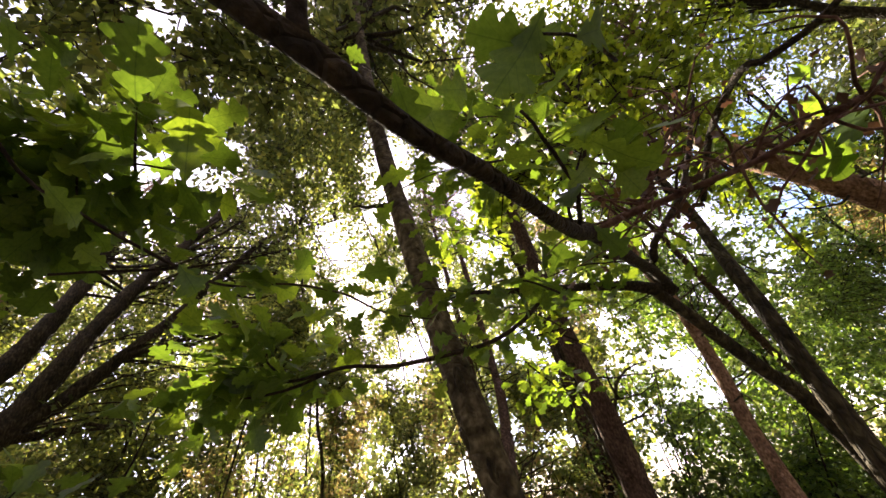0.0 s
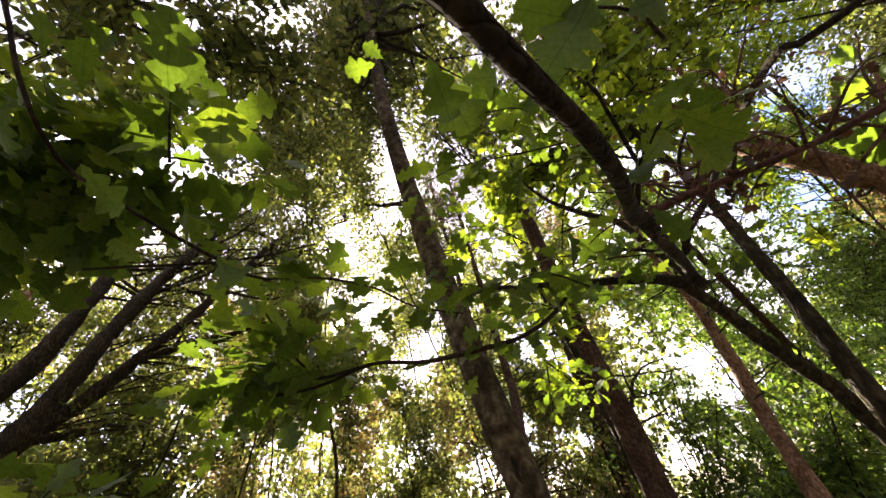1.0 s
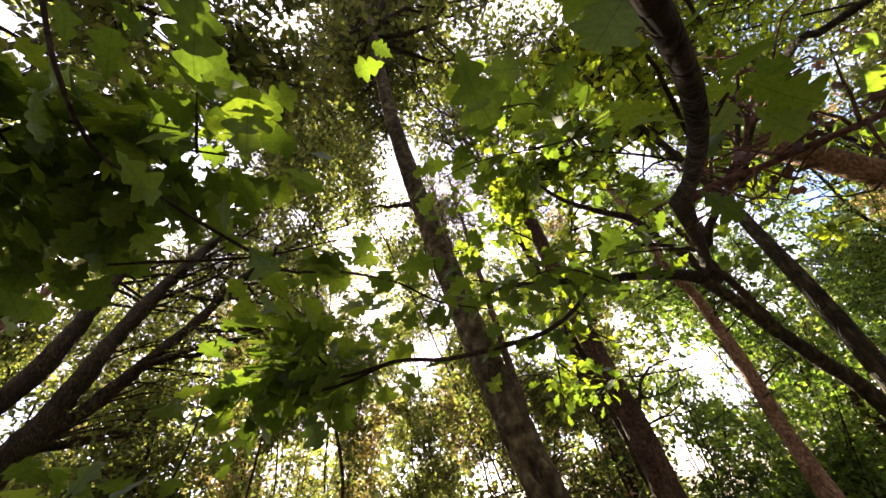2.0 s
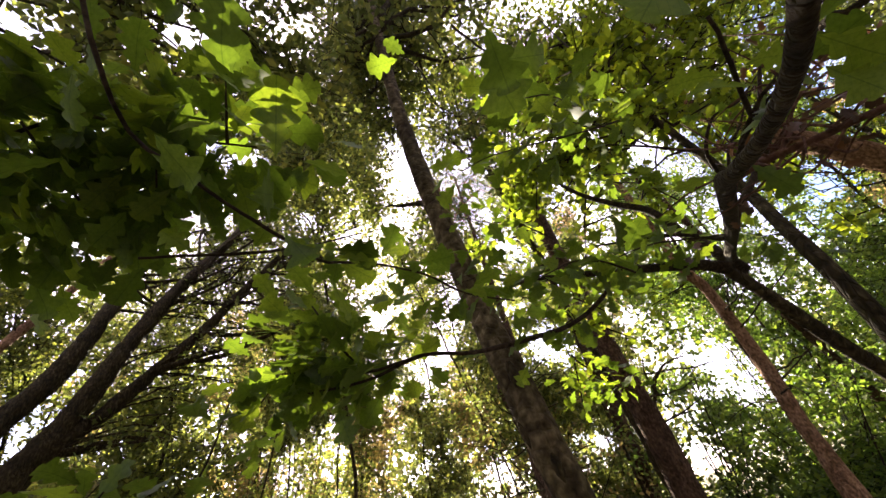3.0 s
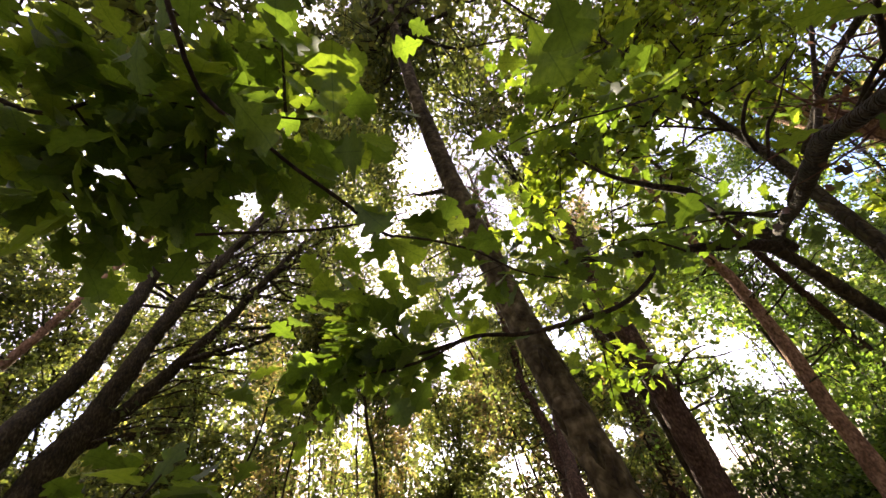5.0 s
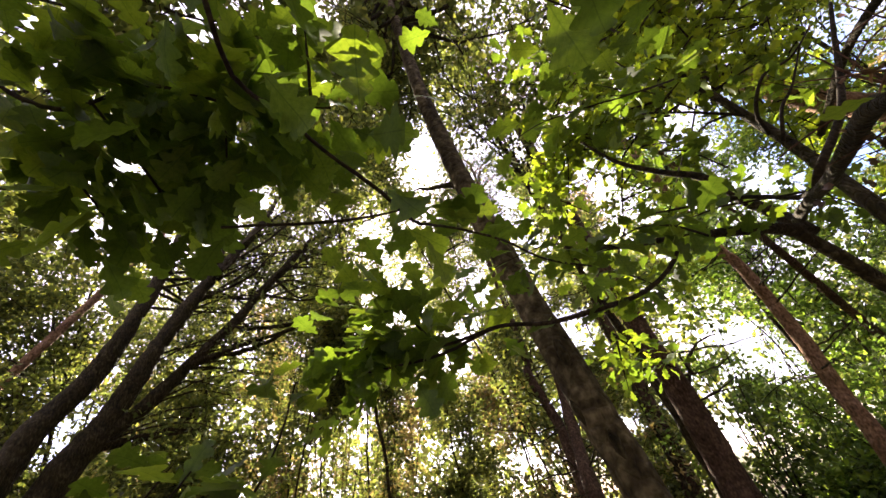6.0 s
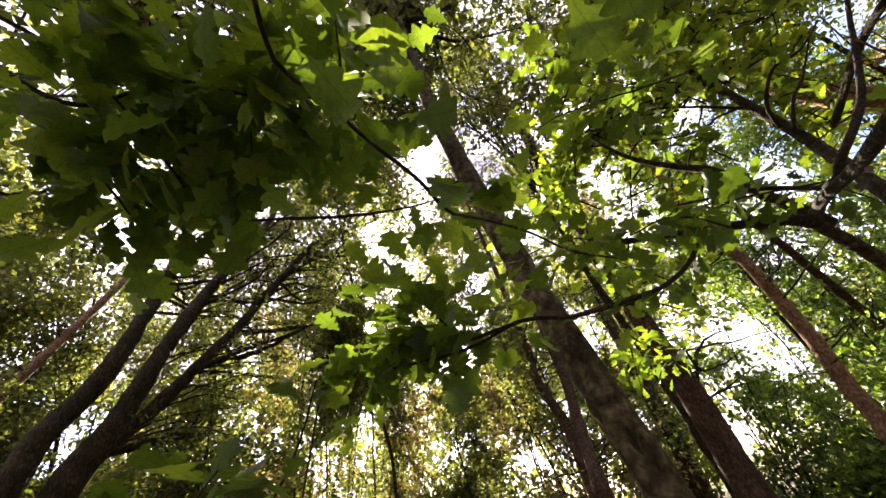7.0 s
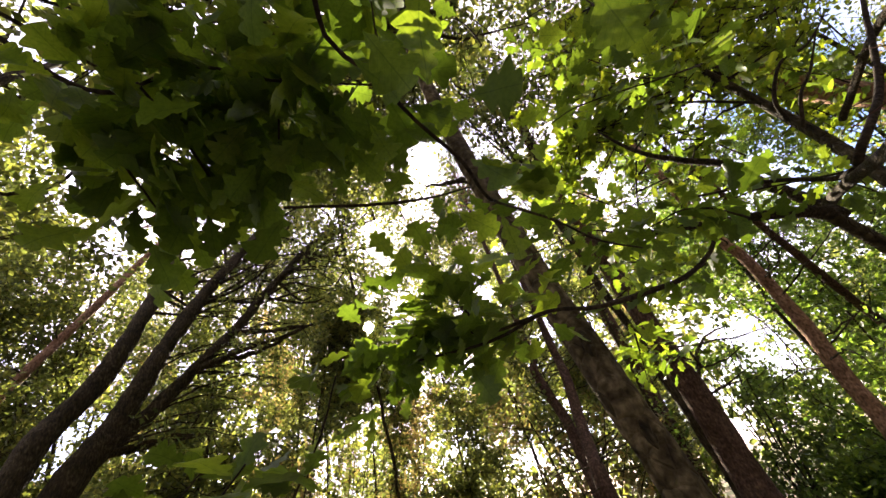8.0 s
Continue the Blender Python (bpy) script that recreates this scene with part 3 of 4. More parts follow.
def right_oak():
    rng = np.random.default_rng(31)
    tree = thing("oak_tree", (1.3, 1.82, 0), "young oak of two slender dark stems with arching branches", "tree")
    def grow(kind, line):
        part(kind, tube(kind, line, (BARK_OAK if kind == "stem" else BARK_BRANCH) if line[0][3] > 0.015 else BARK_TWIG, 14, 0.035, 0.018, 0.003, rng), tree)

    grow("stem", [(1.32, 1.82, -0.1, 0.051), (1.3, 1.8, 1.2, 0.0422), (1.29, 1.79, 1.7, 0.0394), (1.3, 1.79, 2.1, 0.0354), (1.36, 1.87, 2.45, 0.032), (1.46, 2, 2.86, 0.0286), (1.44, 2.06, 3.38, 0.0245), (1.38, 2.08, 3.9, 0.0204), (1.4, 2.2, 4.8, 0.0109), (1.5, 2.4, 6, 0.0041)])
    grow("stem", [(1.75, 2.3, -0.1, 0.051), (1.55, 2.16, 1.2, 0.0408), (1.38, 2.04, 1.7, 0.034), (1.22, 1.92, 1.85, 0.0313), (1.07, 1.8, 1.99, 0.0286), (0.94, 1.69, 2.11, 0.0252), (0.82, 1.6, 2.21, 0.0224)])
    grow("branch", [(-0.04, 0.095, 1.808, 0.0056), (-0.036, 0.075, 1.832, 0.005), (-0.022, 0.035, 1.86, 0.004), (0, -0.05, 1.9, 0.003)])
    grow("branch", [(0.83, 1.6, 2.22, 0.028), (0.71, 1.55, 2.25, 0.022), (0.56, 1.5, 2.265, 0.018), (0.39, 1.46, 2.285, 0.014), (0.19, 1.41, 2.31, 0.011), (-0.05, 1.36, 2.33, 0.006)])
    grow("branch", [(0.7, 1.25, 2.2, 0.014), (0.7, 1.19, 2.23, 0.013), (0.8, 1.17, 2.31, 0.012), (0.9, 1.17, 2.41, 0.011), (1.04, 1.16, 2.61, 0.009), (1.16, 1.13, 2.8, 0.006)])
    grow("branch", [(0.72, 1.29, 2.21, 0.01), (0.73, 1.37, 2.24, 0.009), (0.69, 1.42, 2.31, 0.008), (0.61, 1.45, 2.37, 0.007), (0.47, 1.47, 2.41, 0.005), (0.37, 1.5, 2.45, 0.003)])
    grow("branch", [(1.41, 1.99, 2.95, 0.012), (1.39, 1.91, 3.07, 0.011), (1.49, 1.81, 3.21, 0.009), (1.66, 1.8, 3.25, 0.007), (1.9, 1.8, 3.42, 0.004)])
    grow("branch", [(1.41, 1.97, 2.86, 0.01), (1.47, 1.88, 3, 0.009), (1.61, 1.86, 3.12, 0.007), (1.77, 1.8, 3.32, 0.004)])
    grow("branch", [(0.94, 1.7, 2.23, 0.03), (0.92, 1.73, 2.36, 0.026), (0.86, 1.75, 2.51, 0.023), (0.81, 1.78, 2.71, 0.019), (0.68, 1.8, 2.84, 0.015), (0.54, 1.8, 3, 0.011), (0.43, 1.77, 3.2, 0.006)])
    grow("branch", [(1.0, 1.81, 2.32, 0.024), (0.86, 1.58, 2.27, 0.021), (0.7, 1.31, 2.19, 0.018), (0.5, 0.98, 2.08, 0.016), (0.28, 0.625, 1.98, 0.0155), (0.224, 0.54, 1.935, 0.0125), (0.148, 0.394, 1.866, 0.0088), (0.092, 0.287, 1.824, 0.0076), (0.045, 0.206, 1.801, 0.0071), (0.004, 0.15, 1.79, 0.007), (-0.017, 0.122, 1.795, 0.0073), (-0.036, 0.1, 1.806, 0.008), (-0.058, 0.078, 1.818, 0.0074), (-0.1, 0.03, 1.835, 0.0065), (-0.27, -0.2, 1.88, 0.005)])
    grow("branch", [(0.43, 1.47, 2.28, 0.0075), (0.33, 1.38, 2.23, 0.007), (0.2, 1.29, 2.12, 0.0065), (0.08, 1.24, 2.06, 0.006), (-0.05, 1.17, 2.03, 0.007), (-0.22, 1.09, 2.01, 0.006), (-0.35, 1.02, 2.02, 0.005), (-0.5, 0.99, 1.99, 0.004), (-0.68, 0.97, 2, 0.0025)])
    grow("branch", [(1.46, 1.85, 2.75, 0.017), (1.25, 1.3, 2.72, 0.015), (1.115, 0.898, 2.606, 0.013), (1.135, 0.854, 2.57, 0.012), (1.195, 0.764, 2.537, 0.011), (1.236, 0.701, 2.533, 0.01), (1.3, 0.58, 2.54, 0.006)])
    foot = ((1.45, 2.03, 3.1), (1.44, 2.06, 3.38), (1.38, 2.08, 3.9), (1.4, 2.2, 4.8), (1.5, 2.4, 6.0))
    paths = limb_paths(rng, foot, (1.5, 3.3, 4.3), (2.4, 1.5, 2.2), 24, 0.010)
    crown_of(tree, rng, paths, LEAF_MID, OAK_MID, (0.06, 0.1), 680, 12, 0.36, BARK_TWIG)


main_tree()
left_tree()
right_oak()
pine((1.64, 6.3), (1.45, 6.0, 13), 0.19, "stout pine with dark brown scaly bark and a forked stub", (1.4, 6.2, 11), (2.4, 2.4, 2.4), seed=41, wood=BARK_PINE_LOW, dead=18,
     sway=[(1.62, 6.3, 1.36, 0.185), (1.59, 6.2, 2.02, 0.175), (1.55, 6.1, 2.67, 0.16), (1.48, 6.0, 3.6, 0.145), (1.45, 6.0, 7, 0.11)],
     stubs=[[(1.6, 6.2, 2.3, 0.035), (1.85, 6.25, 2.55, 0.026), (2.05, 6.28, 2.85, 0.02), (2.5, 6.3, 3.0, 0.006)], [(1.85, 6.25, 2.55, 0.02), (1.82, 6.2, 2.8, 0.015), (1.9, 6.15, 3.1, 0.006)]])
pine((2.28, 11.2), (2.35, 11.4, 13), 0.25, "pine trunk lit along one edge behind another", (2.7, 11.4, 11.5), (2, 2, 2), seed=42, wood=BARK_PINE_LOW,
     sway=[(2.29, 11.2, 1.4, 0.204), (2.32, 11.25, 2.3, 0.1955), (2.35, 11.3, 3.3, 0.1785), (2.37, 11.3, 4.8, 0.1615)])
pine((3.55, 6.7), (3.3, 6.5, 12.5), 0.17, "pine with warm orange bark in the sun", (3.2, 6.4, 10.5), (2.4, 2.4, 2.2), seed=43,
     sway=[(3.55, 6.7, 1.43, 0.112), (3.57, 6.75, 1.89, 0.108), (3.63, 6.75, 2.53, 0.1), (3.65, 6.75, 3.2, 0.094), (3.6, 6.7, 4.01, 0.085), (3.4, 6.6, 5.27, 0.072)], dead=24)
pine((-0.02, 7.5), (-0.1, 9.2, 11), 0.13, "thin bare pine trunk with dead twigs", (-0.1, 9.2, 10.2), (1.6, 1.6, 1.6), seed=44, wood=BARK_PINE_LOW, dead=20,
     sway=[(-0.01, 7.62, 1.65, 0.115), (0.0, 7.95, 2.25, 0.105), (0.0, 8.3, 2.88, 0.095), (-0.18, 8.5, 3.9, 0.085), (-0.1, 8.9, 4.8, 0.075)])
pine((0.05, 7.0), (0.5, 9.2, 11), 0.14, "thin pine trunk standing beside another", (0.5, 9.2, 10.2), (1.6, 1.6, 1.6), seed=45, wood=BARK_PINE_LOW, dead=20,
     sway=[(0.06, 7.08, 1.7, 0.12), (0.11, 7.47, 2.18, 0.11), (0.2, 7.91, 2.75, 0.1), (0.33, 8.3, 3.63, 0.095), (0.37, 8.7, 4.7, 0.08)])
pine((6.5, 4.0), (2.2, 3.2, 6.0), 0.16, "slanting pine with a sunlit orange upper trunk", (2.3, 3.4, 6.0), (1.2, 1.2, 0.9), True, seed=46, limbs=12, tufts=300,
     sway=[(5.5, 3.9, 2.2, 0.15), (4.05, 3.67, 3.81, 0.13), (3.79, 3.67, 4.1, 0.125), (3.53, 3.66, 4.38, 0.12), (3.03, 3.48, 4.86, 0.1), (2.54, 3.32, 5.34, 0.08)])


pine((7.77, 10.6), (3.2, 5.7, 6.3), 0.085, "thin leaning pine trunk with dead twigs", (3.2, 5.7, 6.2), (0.8, 0.8, 0.6), seed=48, limbs=6, tufts=80, wood=BARK_PINE_LOW,
     sway=[(5.83, 8.52, 2.66, 0.075), (4.45, 7.05, 4.55, 0.06)])
pine((-10.85, 2.95), (-7.2, 6.9, 11.5), 0.11, "slanting pine trunk, pale pink in the light", (-7.2, 7.0, 11), (1.2, 1.2, 1.2), seed=47, tufts=200,
     sway=[(-10.0, 3.9, 2.8, 0.095), (-8.99, 4.95, 5.7, 0.085), (-8.18, 5.82, 8.18, 0.07)])


def wood_tree(x, y, crown, radii, seed, mat, leaf=(0.075, 0.125), count=300, bunch=26, reach=0.9, limbs=16, thick=0.12, label="leafy woodland tree with a thin dark trunk", group="woodland trees"):
    """A tree with a slim trunk and a broad crown of limbs, shoots and small leaves."""
    rng = np.random.default_rng(seed)
    tree = thing("woodland_tree", (x, y, 0), label, "tree", group)
    top = (crown[0], crown[1], crown[2] + radii[2] * 0.8)
    mid = (x * 0.65 + crown[0] * 0.35, y * 0.65 + crown[1] * 0.35, crown[2] * 0.5)
    part("trunk", tube("trunk", [(x, y, -0.1, thick * 1.3), (*mid, thick), (*top, 0.02)], BARK_OAK, 9, 0.4, 0.06, 0.15, rng), tree)
    paths = limb_paths(rng, (mid, top), crown, radii, limbs, thick * 0.3)
    crown_of(tree, rng, paths, mat, SMALL if math.hypot(x, y) < 7.5 else TINY, leaf, int(count * 0.6), bunch, reach * 1.15, BARK_OAK, sides=5)


# Tall neighbours whose crowns close the canopy: foot, centre of the crown, its radii, shoots.
wood_tree(-6.5, -0.8, (-5.2, 2.6, 8.6), (3.2, 3.0, 2.8), 201, LEAF_FAR, leaf=(0.09, 0.145), count=800)
wood_tree(-9.5, 2.0, (-9.0, 3.2, 9.5), (3.4, 3.2, 4.0), 202, LEAF_FAR, count=800, thick=0.06)
wood_tree(-0.2, 9.8, (-2.9, 7.4, 10.6), (3.0, 2.8, 3.4), 203, LEAF_FAR, leaf=(0.09, 0.145), count=800, thick=0.02)
wood_tree(-8.6, 6.4, (-4.4, 8.6, 10.6), (2.2, 1.7, 2.4), 229, LEAF_FAR, leaf=(0.08, 0.13), count=460, thick=0.04)
wood_tree(-3.4, -1.2, (-2.2, 2.0, 7.6), (2.4, 2.2, 2.0), 204, LEAF_FAR, leaf=(0.09, 0.145), count=620, thick=0.06)
wood_tree(5.8, 1.8, (3.0, 3.4, 7.6), (2.8, 2.6, 2.6), 205, LEAF_MID, leaf=(0.06, 0.105), count=896, thick=0.05)
wood_tree(6.6, 5.2, (6.0, 5.4, 6.6), (2.8, 2.8, 3.6), 206, LEAF_MID, leaf=(0.06, 0.105), count=896, thick=0.05)
wood_tree(1.75, 7.4, (0.6, 4.8, 9.6), (2.6, 2.4, 2.8), 207, LEAF_FAR, count=460, thick=0.06)
wood_tree(6.2, -0.6, (4.6, 1.8, 5.8), (2.3, 2.2, 3.0), 208, LEAF_MID, leaf=(0.06, 0.105), count=768, thick=0.05)
wood_tree(1.6, -3.2, (1.2, -2.2, 7.0), (3.4, 3.2, 2.6), 209, LEAF_FAR, leaf=(0.28, 0.42), bunch=14, count=620)
wood_tree(-4.5, -4.0, (-4.0, -3.4, 7.0), (3.6, 3.4, 3.2), 210, LEAF_FAR, leaf=(0.28, 0.42), bunch=14, count=620)
wood_tree(6.5, -3.5, (6.0, -3.0, 6.5), (3.6, 3.4, 3.4), 211, LEAF_FAR, leaf=(0.28, 0.42), bunch=14, count=600)
wood_tree(0.5, -8.0, (0.5, -7.5, 6.0), (4.5, 3.0, 4.5), 212, LEAF_FAR, leaf=(0.28, 0.42), bunch=14, count=600)
wood_tree(-10.0, -4.0, (-9.0, -3.0, 6.0), (3.0, 3.8, 4.5), 213, LEAF_FAR, leaf=(0.28, 0.42), bunch=14, count=520)
wood_tree(-1.5, -2.5, (-1.5, -1.6, 9.0), (3.4, 2.6, 2.4), 225, LEAF_FAR, leaf=(0.28, 0.42), bunch=14, count=520, thick=0.08)
wood_tree(9.5, 1.0, (9.0, 1.0, 6.0), (2.8, 3.2, 4.5), 226, LEAF_FAR, leaf=(0.28, 0.42), bunch=14, count=460)
wood_tree(-5.0, 10.6, (-3.6, 9.4, 7.2), (2.6, 2.2, 2.6), 215, LEAF_FAR, count=620, thick=0.02)
wood_tree(-0.9, 10.5, (-1.0, 10.4, 9.4), (2.0, 2.0, 2.6), 216, LEAF_FAR, count=620, thick=0.02)
wood_tree(2.0, 10.0, (1.8, 9.6, 8.4), (2.2, 2.0, 2.8), 217, LEAF_FAR, count=560, thick=0.03)
wood_tree(4.6, 8.6, (4.6, 8.4, 7.0), (2.4, 2.2, 3.0), 218, LEAF_COOL, leaf=(0.048, 0.085), count=957, thick=0.04)
wood_tree(7.6, 7.0, (7.6, 7.2, 5.0), (2.4, 2.4, 4.4), 219, LEAF_COOL, leaf=(0.048, 0.085), count=1015, thick=0.04)
wood_tree(-12.0, 5.0, (-11.0, 5.4, 7.5), (2.4, 2.6, 4.2), 221, LEAF_FAR, count=560, thick=0.04)
wood_tree(-7.4, 13.0, (-7.0, 13.0, 11.5), (3.0, 2.4, 4.0), 231, LEAF_FAR, leaf=(0.11, 0.17), count=640, bunch=22, thick=0.025)
wood_tree(-2.8, 14.4, (-2.6, 14.2, 12.4), (3.0, 2.4, 4.2), 232, LEAF_FAR, leaf=(0.11, 0.17), count=640, bunch=22, thick=0.025)
wood_tree(2.2, 13.6, (2.4, 13.4, 11.4), (3.0, 2.4, 4.0), 233, LEAF_FAR, leaf=(0.11, 0.17), count=640, bunch=22, thick=0.025)
wood_tree(7.0, 11.6, (6.8, 11.4, 9.6), (3.0, 2.4, 4.0), 234, LEAF_COOL, leaf=(0.11, 0.17), count=640, bunch=22, thick=0.025)
wood_tree(-12.5, 9.0, (-12.0, 9.0, 10.5), (2.8, 2.6, 4.0), 235, LEAF_FAR, leaf=(0.11, 0.17), count=600, bunch=22, thick=0.025)
wood_tree(-8.5, 8.0, (-8.0, 8.4, 8.0), (2.6, 2.6, 4.0), 220, LEAF_FAR, count=760, thick=0.03)
wood_tree(-7.5, 10.5, (-5.8, 10.0, 8.2), (2.6, 2.2, 3.2), 227, LEAF_FAR, count=700, thick=0.03)
wood_tree(-9.5, 5.2, (-10.6, 6.6, 6.8), (2.0, 2.0, 3.0), 228, LEAF_FAR, count=520, thick=0.03)
wood_tree(-5.6, 7.4, (-3.2, 6.6, 5.3), (1.5, 1.0, 1.0), 236, LEAF_FAR, leaf=(0.07, 0.11), count=440, reach=0.5, thick=0.018)
wood_tree(-3.6, 9.0, (-2.6, 5.2, 10.4), (1.7, 2.0, 2.4), 237, LEAF_FAR, leaf=(0.09, 0.145), count=560, thick=0.03)
wood_tree(10.2, 4.6, (9.0, 5.8, 7.8), (1.9, 1.9, 2.2), 238, LEAF_FAR, leaf=(0.09, 0.145), count=420, thick=0.06)
wood_tree(-13.0, 4.6, (-11.8, 5.6, 9.8), (1.9, 2.2, 2.6), 239, LEAF_FAR, leaf=(0.1, 0.16), count=420, thick=0.05)
wood_tree(-11.0, 7.6, (-10.4, 6.8, 8.6), (1.9, 1.6, 2.4), 240, LEAF_FAR, leaf=(0.09, 0.14), count=480, thick=0.05)
wood_tree(-6.9, 7.2, (-6.6, 7.0, 4.6), (1.6, 1.4, 2.0), 241, LEAF_FAR, leaf=(0.08, 0.13), count=440, thick=0.04)
wood_tree(-4.6, 12.0, (-4.4, 11.8, 3.6), (1.7, 1.5, 3.0), 222, LEAF_TAN, leaf=(0.08, 0.13), count=560, reach=0.6, thick=0.018, label="young tree with small yellowing leaves")
wood_tree(-2.7, 11.2, (-2.6, 11.2, 3.4), (1.6, 1.5, 2.6), 223, LEAF_FAR, leaf=(0.08, 0.13), count=560, reach=0.6, thick=0.018, label="young tree with small dense leaves")
wood_tree(1.1, 12.0, (1.0, 12.0, 3.6), (1.6, 1.5, 2.8), 224, LEAF_FAR, leaf=(0.08, 0.13), count=560, reach=0.6, thick=0.018, label="young tree with small dense leaves")
wood_tree(-1.0, 13.0, (-1.0, 13.0, 5.4), (1.5, 1.5, 2.2), 214, LEAF_TAN, leaf=(0.08, 0.13), count=700, reach=0.6, thick=0.02, label="small tree with dense yellowing leaves")


def woodland():
    rng = np.random.default_rng(77)
    seed = 300
    for ring, count, height in ((11.5, 7, 7.5), (16.5, 12, 12.0), (23.0, 12, 17.0)):
        for i in range(count):
            az = radians(-80 + 150 * (i + rng.uniform(0.2, 0.8)) / count)
            d = ring * rng.uniform(0.9, 1.12)
            h = height * rng.uniform(0.8, 1.2)
            x, y = d * math.sin(az), d * math.cos(az)
            mat = LEAF_TAN if rng.uniform() < 0.15 else LEAF_COOL if az > 0.25 else LEAF_FAR
            wood_tree(x, y, (x + rng.normal(0, 0.4), y + rng.normal(0, 0.4), h * 0.52), (1.9 + 0.07 * d, 1.9 + 0.07 * d, h * 0.5), seed, mat,
                      leaf=(0.085, 0.13) if d < 14 else (0.12, 0.18) if d < 20 else (0.15, 0.22), count=500, bunch=34 if d < 14 else 30 if d < 20 else 24, reach=0.8, thick=0.02)
            seed += 1


woodland()


def shrub(x, y, height, spread, seed):
    rng = np.random.default_rng(seed)
    ob = thing("shrub", (x, y, 0), "dense leafy shrub of the forest edge", "shrub", "shrubs")
    base = []
    for _ in range(9):
        a, r = rng.uniform(0, 6.28), rng.uniform(0.3, 1) * spread
        tip = (x + r * math.cos(a), y + r * math.sin(a), height * rng.uniform(0.55, 1))
        p = [(x + rng.normal(0, 0.1), y + rng.normal(0, 0.1), -0.1, 0.016), (x + 0.4 * r * math.cos(a), y + 0.4 * r * math.sin(a), tip[2] * 0.55, 0.012), (*tip, 0.004)]
        part("stem", tube("stem", p, BARK_TWIG, 5, 0.3, 0.06, 0.08, rng), ob)
        base.append(curve_points(p, 0.1)[3:, :3])
    a, b, at, along = shoots(rng, np.vstack(base), 190, 0.85, 18)
    keep = ~open_to_sky(at, rng)
    normal = unit(rng.normal(0, 0.6, at.shape) + (0, 0, 1))
    part("foliage", leaves("foliage", at[keep], along[keep], normal[keep], rng.uniform(0.08, 0.14, keep.sum()), SMALL, LEAF_TAN if seed % 3 == 1 and -4 < x < 2 else LEAF_COOL if x > 3 else LEAF_FAR), ob, kind="stuff")
    part("twig_growth", twigs("twig_growth", a, b, np.full(len(a), 0.005), BARK_TWIG), ob, kind="stuff")


def understorey():
    rng = np.random.default_rng(88)
    for i in range(26):
        az = radians(-75 + 155 * (i + rng.uniform(0.1, 0.9)) / 26)
        d = rng.uniform(8.5, 15.0)
        shrub(d * math.sin(az), d * math.cos(az), rng.uniform(2.6, 4.8), rng.uniform(1.3, 2.0), 400 + i)
    for i, (x, y, height) in enumerate(((4.6, 9.9, 1.2), (5.7, 10.6, 1.3), (6.6, 10.0, 1.3))):
        shrub(x, y, height, 1.1, 430 + i)


def sapling(x, y, height, seed):
    rng = np.random.default_rng(seed)
    ob = thing("sapling", (x, y, 0), "thin straight sapling with few leaves", "tree", "saplings")
    lean = rng.normal((1.3, 0), 0.5, 2)
    p = [(x, y, -0.1, 0.019), (x + lean[0] * 0.4, y + lean[1] * 0.4, height * 0.5, 0.012), (x + lean[0], y + lean[1], height, 0.006)]
    part("trunk", tube("trunk", p, BARK_GREY, 6, 0.25, 0.06, 0.12, rng), ob)
    a, b, at, along = shoots(rng, curve_points(p, 0.1)[12:, :3], 50, 0.7, 9)
    normal = unit(rng.normal(0, 0.6, at.shape) + (0, 0, 1))
    part("foliage", leaves("foliage", at, along, normal, rng.uniform(0.09, 0.14, len(at)), SMALL, LEAF_FAR), ob, kind="stuff")
    part("twig_growth", twigs("twig_growth", a, b, np.full(len(a), 0.006), BARK_TWIG), ob, kind="stuff")


def far_woods():
    """The wood goes on beyond the last trees that can be told apart."""
    rng = np.random.default_rng(99)
    n = 60000
    az, d = np.radians(rng.uniform(0, 360, n)), rng.uniform(30, 46, n)
    top = 15 + 5 * np.sin(az * 7) + 3 * np.sin(az * 17 + 1) + 2 * np.sin(az * 41)
    z = top * rng.uniform(0, 1, n) ** 0.8
    at = np.stack([d * np.sin(az), d * np.cos(az), z], 1) + rng.normal(0, 0.3, (n, 3))
    at = at[~open_to_sky(at, rng)]
    normal = unit(rng.normal(0, 0.8, at.shape) + (0, 0, 0.6))
    ob = new("far_woods", leaves("far_woods", at, unit(rng.normal(0, 1, at.shape)), normal, rng.uniform(0.45, 0.95, len(at)), TINY, LEAF_FAR))
    tagged(ob, "distant woodland closing the view all round", "woods", "", "stuff")


understorey()
far_woods()
for i in range(15):
    az, d = radians(-35.5 + 0.95 * i + 0.3 * math.sin(i * 2.3)), 11.6 + 1.4 * (i * 5 % 7) / 7
    sapling(d * math.sin(az), d * math.cos(az), 5.0 + 0.4 * (i * 7 % 5), 450 + i)


# ---- leafy branches close to the path ----
LEAF_MESHES = []
for template in OAKS:
    tv = template[0].copy()
    tv[:, 2] += 0.05 * np.sin(tv[:, 1] * 5 + len(LEAF_MESHES))
    LEAF_MESHES.append(mesh_of("leaf", tv, template[1], LEAF_NEAR))


def hang_leaf(parent, at, along, normal, size, rng):
    d = Vector(along).normalized()
    b = d.cross(Vector(normal)).normalized()
    n = b.cross(d)
    m = Matrix((b, d, n)).transposed().to_4x4()
    ob = new("leaf", LEAF_MESHES[rng.integers(0, len(LEAF_MESHES))])
    ob.parent = parent
    ob.matrix_parent_inverse = parent.matrix_basis.inverted()
    ob.matrix_basis = Matrix.Translation(Vector(at)) @ m @ Matrix.Diagonal((size, size, size, 1))
    return ob


